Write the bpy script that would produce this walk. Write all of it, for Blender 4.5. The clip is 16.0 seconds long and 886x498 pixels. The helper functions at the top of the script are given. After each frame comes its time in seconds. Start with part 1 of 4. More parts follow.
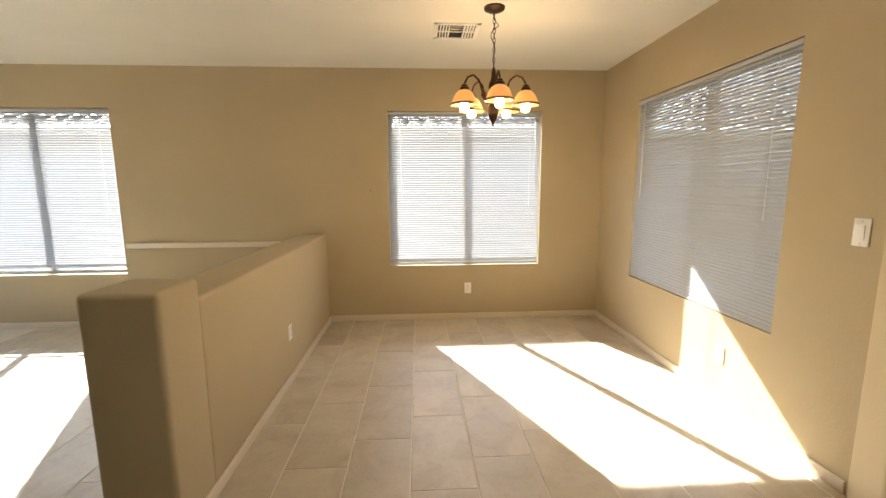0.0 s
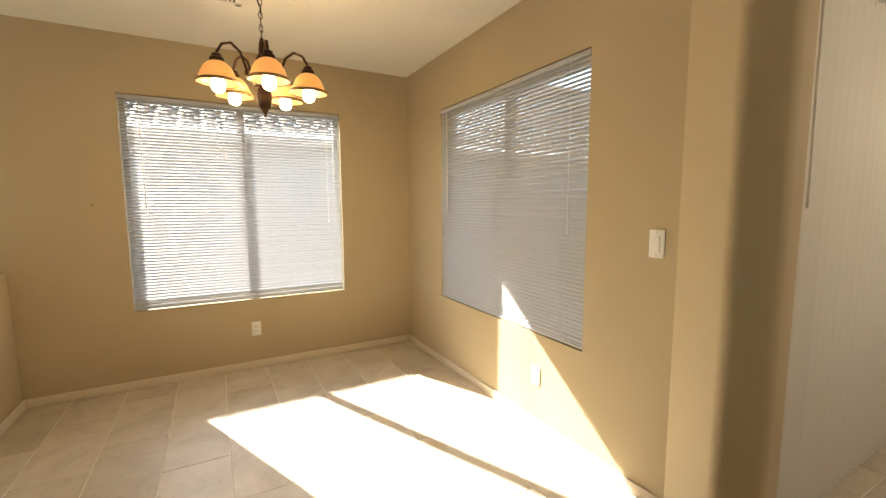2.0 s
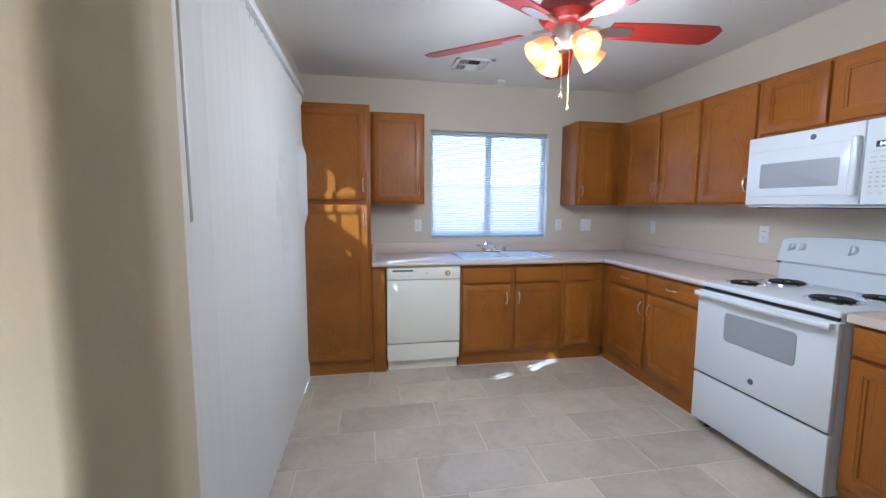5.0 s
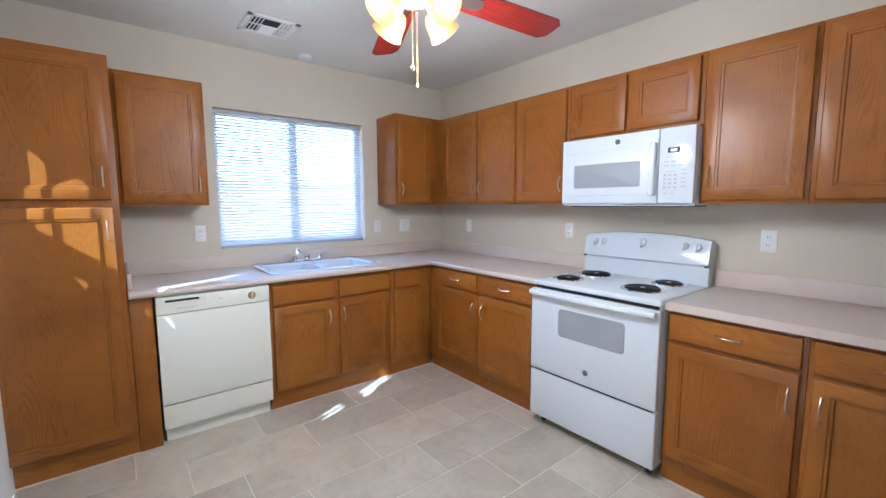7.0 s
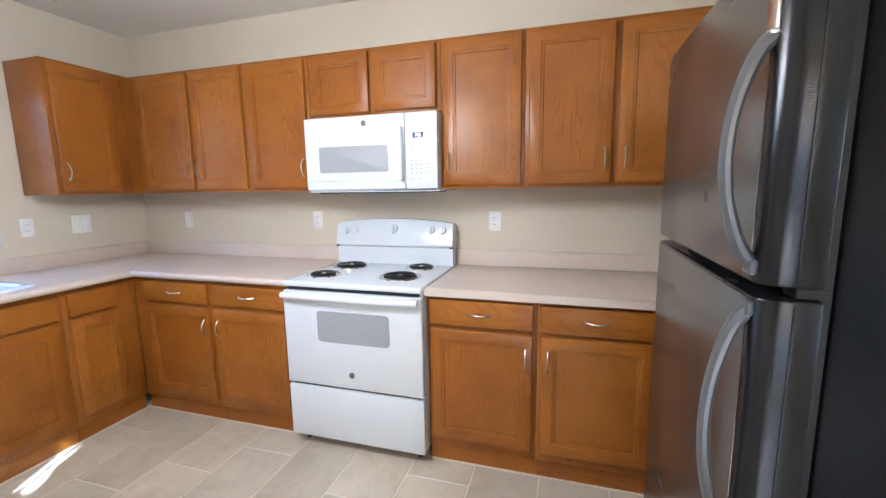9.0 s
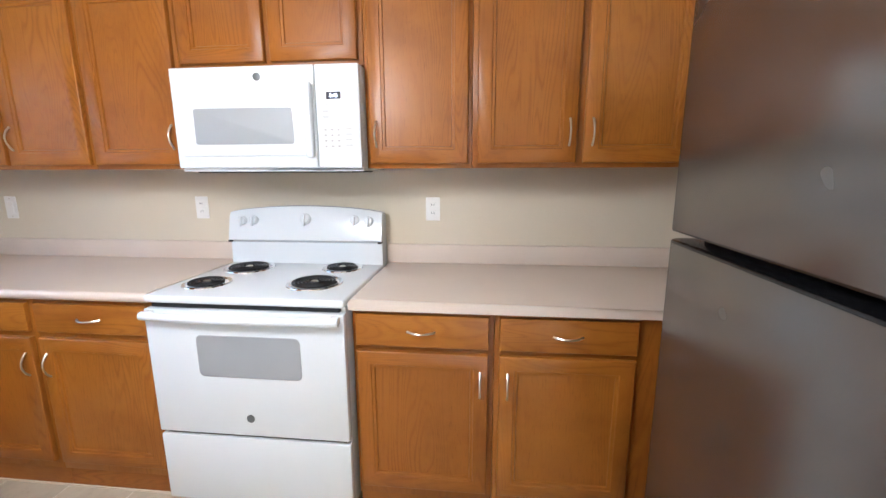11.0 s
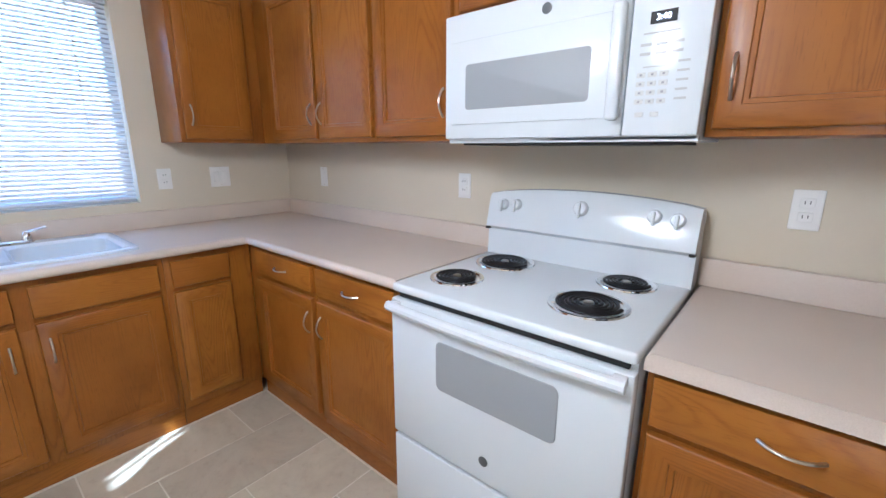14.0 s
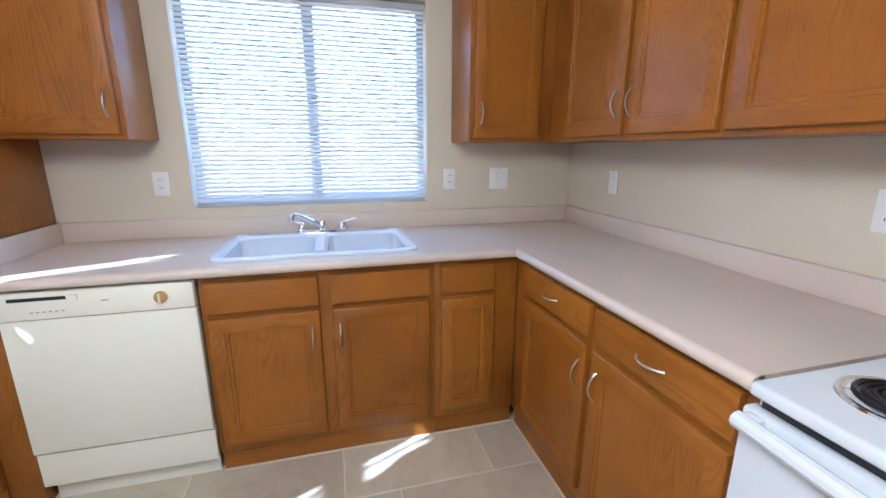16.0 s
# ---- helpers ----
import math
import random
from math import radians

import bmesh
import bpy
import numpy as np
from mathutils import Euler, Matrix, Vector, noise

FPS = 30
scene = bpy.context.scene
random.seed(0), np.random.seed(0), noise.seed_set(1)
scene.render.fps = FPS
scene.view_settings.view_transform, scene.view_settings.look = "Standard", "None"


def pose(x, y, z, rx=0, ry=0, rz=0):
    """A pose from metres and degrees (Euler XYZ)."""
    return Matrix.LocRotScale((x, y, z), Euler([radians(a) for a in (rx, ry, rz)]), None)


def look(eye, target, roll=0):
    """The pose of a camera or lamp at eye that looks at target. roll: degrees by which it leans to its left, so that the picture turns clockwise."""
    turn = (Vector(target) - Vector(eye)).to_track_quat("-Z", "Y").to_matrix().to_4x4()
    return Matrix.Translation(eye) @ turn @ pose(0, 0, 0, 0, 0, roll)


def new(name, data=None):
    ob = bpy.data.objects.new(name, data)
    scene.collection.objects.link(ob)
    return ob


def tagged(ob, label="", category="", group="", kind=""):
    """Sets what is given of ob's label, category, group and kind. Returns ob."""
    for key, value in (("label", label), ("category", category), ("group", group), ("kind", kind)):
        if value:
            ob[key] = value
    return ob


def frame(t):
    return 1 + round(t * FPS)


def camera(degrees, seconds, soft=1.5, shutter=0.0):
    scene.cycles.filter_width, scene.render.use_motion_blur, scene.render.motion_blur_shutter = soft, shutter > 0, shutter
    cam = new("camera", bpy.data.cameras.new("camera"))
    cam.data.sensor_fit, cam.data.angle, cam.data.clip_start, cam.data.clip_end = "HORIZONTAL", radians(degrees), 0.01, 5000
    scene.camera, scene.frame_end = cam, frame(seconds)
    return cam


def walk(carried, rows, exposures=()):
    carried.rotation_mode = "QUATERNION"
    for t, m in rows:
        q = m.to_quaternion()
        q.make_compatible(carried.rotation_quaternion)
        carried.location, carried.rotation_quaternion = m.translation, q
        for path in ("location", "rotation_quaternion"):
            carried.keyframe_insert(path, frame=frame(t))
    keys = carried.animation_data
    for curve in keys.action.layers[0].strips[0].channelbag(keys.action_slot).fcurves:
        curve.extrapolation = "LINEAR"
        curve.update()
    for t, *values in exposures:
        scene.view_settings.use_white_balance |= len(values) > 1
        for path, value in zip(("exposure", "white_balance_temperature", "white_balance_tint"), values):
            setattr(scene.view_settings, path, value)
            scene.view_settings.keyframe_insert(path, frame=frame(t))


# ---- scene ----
cam = camera(94.1, 16.0)
PATH = [
    (0, (1.497, 0.282, 1.364), (1.612, 2.257, 1.073), -0.3),
    (0.5, (1.524, 0.484, 1.355), (1.731, 2.452, 1.069), -0.5),
    (1, (1.61, 0.641, 1.343), (1.955, 2.592, 1.073), -0.7),
    (1.5, (1.676, 0.734, 1.334), (2.276, 2.627, 1.094), -0.5),
    (2, (1.755, 0.84, 1.34), (2.713, 2.582, 1.124), -0.3),
    (2.5, (1.83, 0.967, 1.347), (3.176, 2.432, 1.141), -0.2),
    (3, (1.944, 1.006, 1.341), (3.596, 2.115, 1.137), -0.1),
    (3.5, (2.09, 0.979, 1.345), (3.943, 1.702, 1.133), 0.0),
    (4, (2.19, 0.947, 1.365), (4.148, 1.285, 1.141), 0.2),
    (4.5, (2.325, 0.993, 1.376), (4.313, 0.965, 1.154), 0.2),
    (5, (2.467, 1.071, 1.362), (4.424, 0.716, 1.154), 0.3),
    (7.5, (3.08, 1.073, 1.392), (4.47, -0.346, 1.158), -0.2),
    (8, (3.109, 1.081, 1.405), (4.284, -0.518, 1.149), -0.2),
    (8.5, (3.156, 0.998, 1.4), (4.062, -0.763, 1.121), -0.6),
    (9, (3.222, 0.849, 1.384), (3.794, -1.044, 1.088), -0.9),
    (9.5, (3.224, 0.722, 1.388), (3.512, -1.23, 1.06), -0.9),
    (9.7, (3.24, 0.686, 1.375), (3.436, -1.279, 1.057), -0.6),
    (11.8, (3.406, 0.237, 1.366), (3.651, -1.696, 0.915), 0.9),
    (12, (3.388, 0.195, 1.358), (3.727, -1.72, 0.89), 0.7),
    (12.5, (3.421, 0.134, 1.357), (3.978, -1.72, 0.853), 0.4),
    (13, (3.519, 0.078, 1.348), (4.291, -1.695, 0.838), 0.2),
    (13.5, (3.61, 0.044, 1.342), (4.608, -1.618, 0.852), 0.2),
    (14, (3.672, -0.039, 1.342), (4.923, -1.528, 0.874), 0.2),
    (14.5, (3.734, -0.123, 1.345), (5.212, -1.392, 0.893), 0.3),
    (15, (3.809, -0.184, 1.339), (5.474, -1.194, 0.888), 0.4),
    (15.5, (3.943, -0.191, 1.336), (5.737, -0.946, 0.876), 0.3),
    (16, (4.111, -0.186, 1.337), (5.99, -0.687, 0.869), 0.1),
]

EXPOSURES = [(0, 2.95, 6600, 10), (1.5, 2.9, 6900, 10), (3, 2.8, 7100, 10), (3.5, 2.8, 6700, 10), (4, 2.95, 5600, 10), (4.5, 3.25, 4750, 10), (5, 3.45, 4450, 10), (7.5, 3.75, 4550, 10), (8.5, 3.9, 4650, 10), (9, 4.1, 4750, 10), (9.6, 4.25, 4850, 10), (12, 4.15, 4900, 10), (12.5, 4.2, 4900, 10), (14, 3.75, 4650, 10), (15, 3.72, 4650, 10), (16, 3.82, 4700, 10)]
walk(cam, [(t, look(eye, target, roll)) for t, eye, target, roll in PATH], EXPOSURES)

# ---- light ----
SUN_EL = 35.5                        # degrees above the horizon
SUN_DIR = Vector((0.44, -1.0, -1.0925 * math.tan(radians(SUN_EL)))).normalized()   # the way the light travels
world = bpy.data.worlds.new("world")
scene.world = world
world.use_nodes = True
wn = world.node_tree
sky = wn.nodes.new("ShaderNodeTexSky")
sky.sky_type, sky.sun_disc = "NISHITA", False
sky.sun_elevation = radians(SUN_EL)
sky.sun_rotation = math.atan2(-SUN_DIR.x, -SUN_DIR.y)
wn.nodes["Background"].inputs["Strength"].default_value = 0.15
wn.links.new(sky.outputs[0], wn.nodes["Background"].inputs["Color"])
sun_data = bpy.data.lights.new("sun", "SUN")
sun_data.energy, sun_data.angle, sun_data.color = 5.0, radians(0.6), (1.0, 0.96, 0.90)
sun = new("sun", sun_data)
sun.matrix_world = look((0, 0, 20), Vector((0, 0, 20)) + SUN_DIR)

# ---- materials ----
def material(name, rough=0.5, metal=0.0, color=(0.8, 0.8, 0.8)):
    m = bpy.data.materials.new(name)
    m.use_nodes = True
    b = m.node_tree.nodes["Principled BSDF"]
    b.inputs["Roughness"].default_value = rough
    b.inputs["Metallic"].default_value = metal
    b.inputs["Base Color"].default_value = (*color, 1)
    return m, m.node_tree, b


def coords(nt, scale=(1, 1, 1), kind="Object", shift=False):
    tc = nt.nodes.new("ShaderNodeTexCoord")
    mp = nt.nodes.new("ShaderNodeMapping")
    mp.inputs["Scale"].default_value = scale
    nt.links.new(tc.outputs[kind], mp.inputs["Vector"])
    if shift:
        info = nt.nodes.new("ShaderNodeObjectInfo")
        mul = nt.nodes.new("ShaderNodeMath")
        mul.operation, mul.inputs[1].default_value = "MULTIPLY", 37.0
        nt.links.new(info.outputs["Random"], mul.inputs[0])
        comb = nt.nodes.new("ShaderNodeCombineXYZ")
        for k in range(3):
            nt.links.new(mul.outputs[0], comb.inputs[k])
        nt.links.new(comb.outputs[0], mp.inputs["Location"])
    return mp.outputs[0]


def noise_tex(nt, vec, scale, detail=4.0, rough=0.55, distort=0.0):
    n = nt.nodes.new("ShaderNodeTexNoise")
    n.inputs["Scale"].default_value, n.inputs["Detail"].default_value = scale, detail
    n.inputs["Roughness"].default_value, n.inputs["Distortion"].default_value = rough, distort
    nt.links.new(vec, n.inputs["Vector"])
    return n.outputs["Fac"]


def ramp(nt, fac, stops):
    r = nt.nodes.new("ShaderNodeValToRGB")
    while len(r.color_ramp.elements) < len(stops):
        r.color_ramp.elements.new(0.5)
    for e, (p, c) in zip(r.color_ramp.elements, stops):
        e.position, e.color = p, (*c, 1)
    nt.links.new(fac, r.inputs[0])
    return r.outputs[0]


def mix(nt, a, b, fac, mode="MIX"):
    m = nt.nodes.new("ShaderNodeMix")
    m.data_type, m.blend_type = "RGBA", mode
    for sock, v in ((m.inputs["Factor"], fac), (m.inputs["A"], a), (m.inputs["B"], b)):
        if hasattr(v, "links"):
            nt.links.new(v, sock)
        else:
            sock.default_value = v if isinstance(v, (int, float)) else (*v, 1)
    return m.outputs["Result"]


def bump(nt, b, height, strength, distance):
    n = nt.nodes.new("ShaderNodeBump")
    n.inputs["Strength"].default_value, n.inputs["Distance"].default_value = strength, distance
    nt.links.new(height, n.inputs["Height"])
    nt.links.new(n.outputs[0], b.inputs["Normal"])


def plaster(name, color, strength):
    """Painted drywall with a trowelled, orange-peel relief."""
    m, nt, b = material(name, 0.75)
    v = coords(nt)
    big = noise_tex(nt, v, 1.3, 3)
    fine = noise_tex(nt, v, 42, 3, 0.6, 0.6)
    patch = noise_tex(nt, v, 7, 2)
    dark = tuple(c * 0.93 for c in color)
    nt.links.new(ramp(nt, big, [(0.3, dark), (0.7, color)]), b.inputs["Base Color"])
    knocked = ramp(nt, fine, [(0.45, (0, 0, 0)), (0.6, (1, 1, 1))])
    h = mix(nt, (0, 0, 0), knocked, patch)
    bump(nt, b, h, strength, 0.002)
    return m


def oak(name, along):
    """Honey-stained oak under a satin varnish, the grain running along the axis named."""
    m, nt, b = material(name, 0.36)
    s = [1.0, 1.0, 1.0]
    k = "xyz".index(along)
    s[k] = 0.10
    v = coords(nt, tuple(s), "Object", True)
    rings = noise_tex(nt, v, 5.5, 2, 0.5, 0.4)
    sine = nt.nodes.new("ShaderNodeMath")
    sine.operation, sine.inputs[1].default_value = "MULTIPLY", 260.0
    nt.links.new(rings, sine.inputs[0])
    wave = nt.nodes.new("ShaderNodeMath")
    wave.operation = "SINE"
    nt.links.new(sine.outputs[0], wave.inputs[0])
    grain = nt.nodes.new("ShaderNodeMapRange")
    grain.inputs["From Min"].default_value, grain.inputs["From Max"].default_value = -1.0, 1.0
    nt.links.new(wave.outputs[0], grain.inputs[0])
    pores = noise_tex(nt, v, 240, 3, 0.7)
    lines = ramp(nt, grain.outputs[0], [(0.0, (0.252, 0.084, 0.0066)), (0.28, (0.296, 0.105, 0.0086)), (1.0, (0.314, 0.114, 0.0096))])
    plain = (0.300, 0.107, 0.0088)
    figured = ramp(nt, noise_tex(nt, coords(nt, (1, 1, 0.5), "Object", True), 3.5, 2), [(0.38, (0.15,) * 3), (0.60, (1, 1, 1))])
    base = mix(nt, plain, lines, figured)
    pored = mix(nt, base, ramp(nt, pores, [(0.30, (0.6, 0.55, 0.5)), (0.44, (1, 1, 1))]), 0.5, "MULTIPLY")
    cloud = noise_tex(nt, coords(nt, (1, 1, 1), "Object", True), 3.4, 4, 0.6)
    tone = mix(nt, pored, ramp(nt, cloud, [(0.3, (0.80, 0.75, 0.66)), (0.5, (1, 1, 1)), (0.7, (1.10, 1.12, 1.12))]), 1.0, "MULTIPLY")
    info = nt.nodes.new("ShaderNodeObjectInfo")
    per = ramp(nt, info.outputs["Random"], [(0.0, (0.88, 0.84, 0.80)), (0.5, (1, 1, 1)), (1.0, (1.08, 1.12, 1.12))])
    nt.links.new(mix(nt, tone, per, 1.0, "MULTIPLY"), b.inputs["Base Color"])
    nt.links.new(ramp(nt, cloud, [(0.3, (0.42,) * 3), (0.7, (0.30,) * 3)]), b.inputs["Roughness"])
    bump(nt, b, mix(nt, pores, grain.outputs[0], 0.3), 0.15, 0.001)
    b.inputs["Specular IOR Level"].default_value = 0.38
    return m


WALL = plaster("wall_paint", (0.50, 0.41, 0.26), 0.24)
WALL_K = plaster("kitchen_wall_paint", (0.66, 0.59, 0.46), 0.2)
CEIL = plaster("ceiling_paint", (0.79, 0.765, 0.69), 0.5)
OAK, OAK_X = oak("oak_upright", "z"), oak("oak_across", "x")

TRIM = material("trim_paint", 0.4, 0, (0.70, 0.62, 0.50))[0]


def tile_material():
    m, nt, b = material("floor_tile", 0.33)
    v = coords(nt, (1, 1, 1), "Object", True)
    a = noise_tex(nt, v, 3.2, 6, 0.65, 0.8)
    c = noise_tex(nt, v, 22, 5, 0.7)
    base = ramp(nt, a, [(0.28, (0.45, 0.39, 0.305)), (0.5, (0.555, 0.495, 0.39)), (0.72, (0.625, 0.565, 0.455))])
    spots = ramp(nt, c, [(0.32, (0.72, 0.66, 0.58)), (0.46, (1, 1, 1))])
    tone = mix(nt, base, spots, 0.3, "MULTIPLY")
    info = nt.nodes.new("ShaderNodeObjectInfo")
    per = ramp(nt, info.outputs["Random"], [(0.0, (0.90, 0.90, 0.90)), (1.0, (1.06, 1.05, 1.03))])
    nt.links.new(mix(nt, tone, per, 1.0, "MULTIPLY"), b.inputs["Base Color"])
    nt.links.new(ramp(nt, c, [(0.3, (0.48,) * 3), (0.7, (0.30,) * 3)]), b.inputs["Roughness"])
    bump(nt, b, a, 0.06, 0.003)
    return m


TILE = tile_material()
GROUT = plaster("grout", (0.74, 0.69, 0.59), 0.3)


def laminate():
    m, nt, b = material("counter_laminate", 0.36)
    v = coords(nt)
    n = noise_tex(nt, v, 700, 2, 0.7)
    soft = noise_tex(nt, v, 2.5, 2)
    c = ramp(nt, n, [(0.34, (0.60, 0.505, 0.425)), (0.5, (0.655, 0.56, 0.475)), (0.66, (0.685, 0.592, 0.505))])
    nt.links.new(mix(nt, c, ramp(nt, soft, [(0.3, (0.94,) * 3), (0.7, (1.03,) * 3)]), 1.0, "MULTIPLY"), b.inputs["Base Color"])
    return m


def enamel(name, color, rough=0.16):
    m, nt, b = material(name, rough, 0, color)
    v = coords(nt)
    n = noise_tex(nt, v, 3, 3)
    nt.links.new(ramp(nt, n, [(0.3, tuple(c * 0.985 for c in color)), (0.7, color)]), b.inputs["Base Color"])
    nt.links.new(ramp(nt, noise_tex(nt, v, 14, 4), [(0.3, (rough * 0.92,) * 3), (0.75, (rough * 1.15,) * 3)]), b.inputs["Roughness"])
    return m


COUNTER = laminate()
WHITE = enamel("white_enamel", (0.71, 0.745, 0.775))
CREAM = enamel("bisque_enamel", (0.85, 0.83, 0.71), 0.3)
PLASTIC = enamel("white_plastic", (0.82, 0.81, 0.78), 0.35)
SINKW = enamel("sink_enamel", (0.70, 0.76, 0.82), 0.14)
GREYGLASS = material("oven_glass", 0.5, 0, (0.33, 0.345, 0.36))[0]
# Near-black for dark parts, and for the shade inside gaps and slots.
DARK = material("black_parts_and_gap_shade", 0.6, 0, (0.012, 0.012, 0.012))[0]
KEY = material("printed_grey", 0.5, 0, (0.34, 0.34, 0.36))[0]
EMBLEM = material("emblem_grey", 0.35, 0.3, (0.12, 0.125, 0.13))[0]
KEYPRINT = material("pale_grey_print", 0.5, 0, (0.50, 0.50, 0.50))[0]
KEYTONE = material("key_grey", 0.45, 0, (0.62, 0.62, 0.61))[0]
COIL = material("burner_coil", 0.45, 0.4, (0.02, 0.02, 0.022))[0]
CHROME = material("chrome", 0.08, 1, (0.78, 0.79, 0.80))[0]
NICKEL = material("brushed_nickel", 0.28, 1, (0.62, 0.58, 0.52))[0]
BRONZE = material("oiled_bronze", 0.42, 0.7, (0.045, 0.022, 0.012))[0]
ALU = material("window_aluminium", 0.4, 0.3, (0.40, 0.40, 0.40))[0]
BRASS = material("aged_brass", 0.3, 1, (0.65, 0.45, 0.18))[0]
GREYPLAST = material("grey_handle", 0.3, 0.2, (0.10, 0.103, 0.107))[0]


def fridge_black(name, shine):
    m, nt, b = material(name, 0.22, 0, (0.009, 0.009, 0.010))
    v = coords(nt)
    n = noise_tex(nt, v, 420, 2, 0.5)
    bump(nt, b, n, 0.25, 0.0012)
    b.inputs["Specular IOR Level"].default_value = shine
    nt.links.new(ramp(nt, noise_tex(nt, v, 6, 3), [(0.3, (0.17,) * 3), (0.75, (0.30,) * 3)]), b.inputs["Roughness"])
    return m


def fridge_front():
    m, nt, b = material("slate_steel", 0.24, 0.9, (0.19, 0.178, 0.165))
    v = coords(nt)
    nt.links.new(ramp(nt, noise_tex(nt, v, 5, 3), [(0.3, (0.22,) * 3), (0.7, (0.28,) * 3)]), b.inputs["Roughness"])
    return m


FRBLACK, FRBODY, FRONT = fridge_black("black_enamel", 0.42), fridge_black("black_side_paint", 0.04), fridge_front()


def red_blade():
    m, nt, b = material("red_lacquer", 0.30, 0, (0.22, 0.012, 0.006))
    v = coords(nt, (2, 30, 30))
    nt.links.new(ramp(nt, noise_tex(nt, v, 3, 3), [(0.3, (0.15, 0.007, 0.004)), (0.7, (0.27, 0.016, 0.008))]), b.inputs["Base Color"])
    return m


RED = red_blade()


def glass_pane(name, tint):
    """Clear pane: light goes straight through, with a faint mirror on its face."""
    m, nt, b = material(name, 0.0)
    clear = nt.nodes.new("ShaderNodeBsdfTransparent")
    clear.inputs["Color"].default_value = (*tint, 1)
    gloss = nt.nodes.new("ShaderNodeBsdfGlossy")
    gloss.inputs["Roughness"].default_value = 0.02
    ms = nt.nodes.new("ShaderNodeMixShader")
    ms.inputs[0].default_value = 0.05
    nt.links.new(clear.outputs[0], ms.inputs[1])
    nt.links.new(gloss.outputs[0], ms.inputs[2])
    nt.links.new(ms.outputs[0], nt.nodes["Material Output"].inputs["Surface"])
    nt.nodes.remove(b)
    return m


def lamp_glass(name, color, power, tint, see_through=0.0, kind="ShaderNodeBsdfTranslucent"):
    """Frosted lamp glass that is lit from the bulb behind it."""
    m, nt, b = material(name, 0.35, 0, color)
    b.inputs["Emission Color"].default_value = (*tint, 1)
    b.inputs["Emission Strength"].default_value = power
    if see_through:
        tr = nt.nodes.new(kind)
        tr.inputs["Color"].default_value = (*tint, 1)
        ms = nt.nodes.new("ShaderNodeMixShader")
        ms.inputs[0].default_value = see_through
        nt.links.new(b.outputs[0], ms.inputs[1])
        nt.links.new(tr.outputs[0], ms.inputs[2])
        nt.links.new(ms.outputs[0], nt.nodes["Material Output"].inputs["Surface"])
    return m


def vane_material(name, color, through_it, rough=0.5, gloss=0.5):
    m, nt, b = material(name, 0.5, 0, color)
    b.inputs["Roughness"].default_value, b.inputs["Specular IOR Level"].default_value = rough, gloss
    tr = nt.nodes.new("ShaderNodeBsdfTranslucent")
    tr.inputs["Color"].default_value = (0.86, 0.86, 0.84, 1)
    ms = nt.nodes.new("ShaderNodeMixShader")
    ms.inputs[0].default_value = through_it
    nt.links.new(b.outputs[0], ms.inputs[1])
    nt.links.new(tr.outputs[0], ms.inputs[2])
    nt.links.new(ms.outputs[0], nt.nodes["Material Output"].inputs["Surface"])
    return m


VINYL = vane_material("vinyl_slat", (0.50, 0.52, 0.54), 0.08)
# Brighter copy of the slat vinyl, with the backlight put into its colour.
BRIGHT_VINYL = vane_material("brightened_slat", (0.74, 0.77, 0.80), 0.34)
GLASS = glass_pane("window_glass", (0.93, 0.95, 0.95))
# Tint added only to dim the sun that comes through the patio door.
TINTED = glass_pane("sun_dimming_glass", (0.50, 0.52, 0.52))
SHADE_AMBER = lamp_glass("amber_shade_glass", (0.62, 0.42, 0.20), 0.035, (1.0, 0.64, 0.26), 0.25)
BULB = lamp_glass("glowing_bulb", (1, 0.9, 0.7), 2.0, (1.0, 0.80, 0.50))
FANGLASS = lamp_glass("lit_tulip_glass", (0.44, 0.20, 0.04), 0.06, (1.0, 0.56, 0.18), 0.30, "ShaderNodeBsdfTransparent")
VANE = vane_material("vertical_vane", (0.76, 0.74, 0.68), 0.13, 0.8, 0.1)
STUCCO = plaster("stucco", (0.42, 0.43, 0.43), 0.6)
MORTAR = plaster("pale_mortar", (0.66, 0.65, 0.62), 0.4)
ROOFTILE = plaster("roof_tile", (0.105, 0.075, 0.055), 0.6)
GRAVEL = plaster("gravel", (0.42, 0.35, 0.28), 0.8)
CONCRETE = plaster("concrete", (0.45, 0.43, 0.40), 0.5)
PATIOWOOD = plaster("patio_paint", (0.40, 0.34, 0.27), 0.2)
BLOCK = plaster("block_fence", (0.44, 0.33, 0.27), 0.6)

# ---- building helpers ----
def box(bm, x0, x1, y0, y1, z0, z1, bev=0.0, seg=2):
    vs = [bm.verts.new((x, y, z)) for x in (x0, x1) for y in (y0, y1) for z in (z0, z1)]
    fs = [bm.faces.new([vs[i] for i in q]) for q in ((0, 1, 3, 2), (4, 6, 7, 5), (0, 4, 5, 1), (2, 3, 7, 6), (0, 2, 6, 4), (1, 5, 7, 3))]
    if bev > 0:
        es = list({e for f in fs for e in f.edges})
        bmesh.ops.bevel(bm, geom=es, offset=bev, segments=seg, profile=0.5, affect="EDGES")
    return bm


def boxes(*dims, bev=0.0):
    bm = bmesh.new()
    for d in dims:
        box(bm, *d, bev=bev)
    return bm


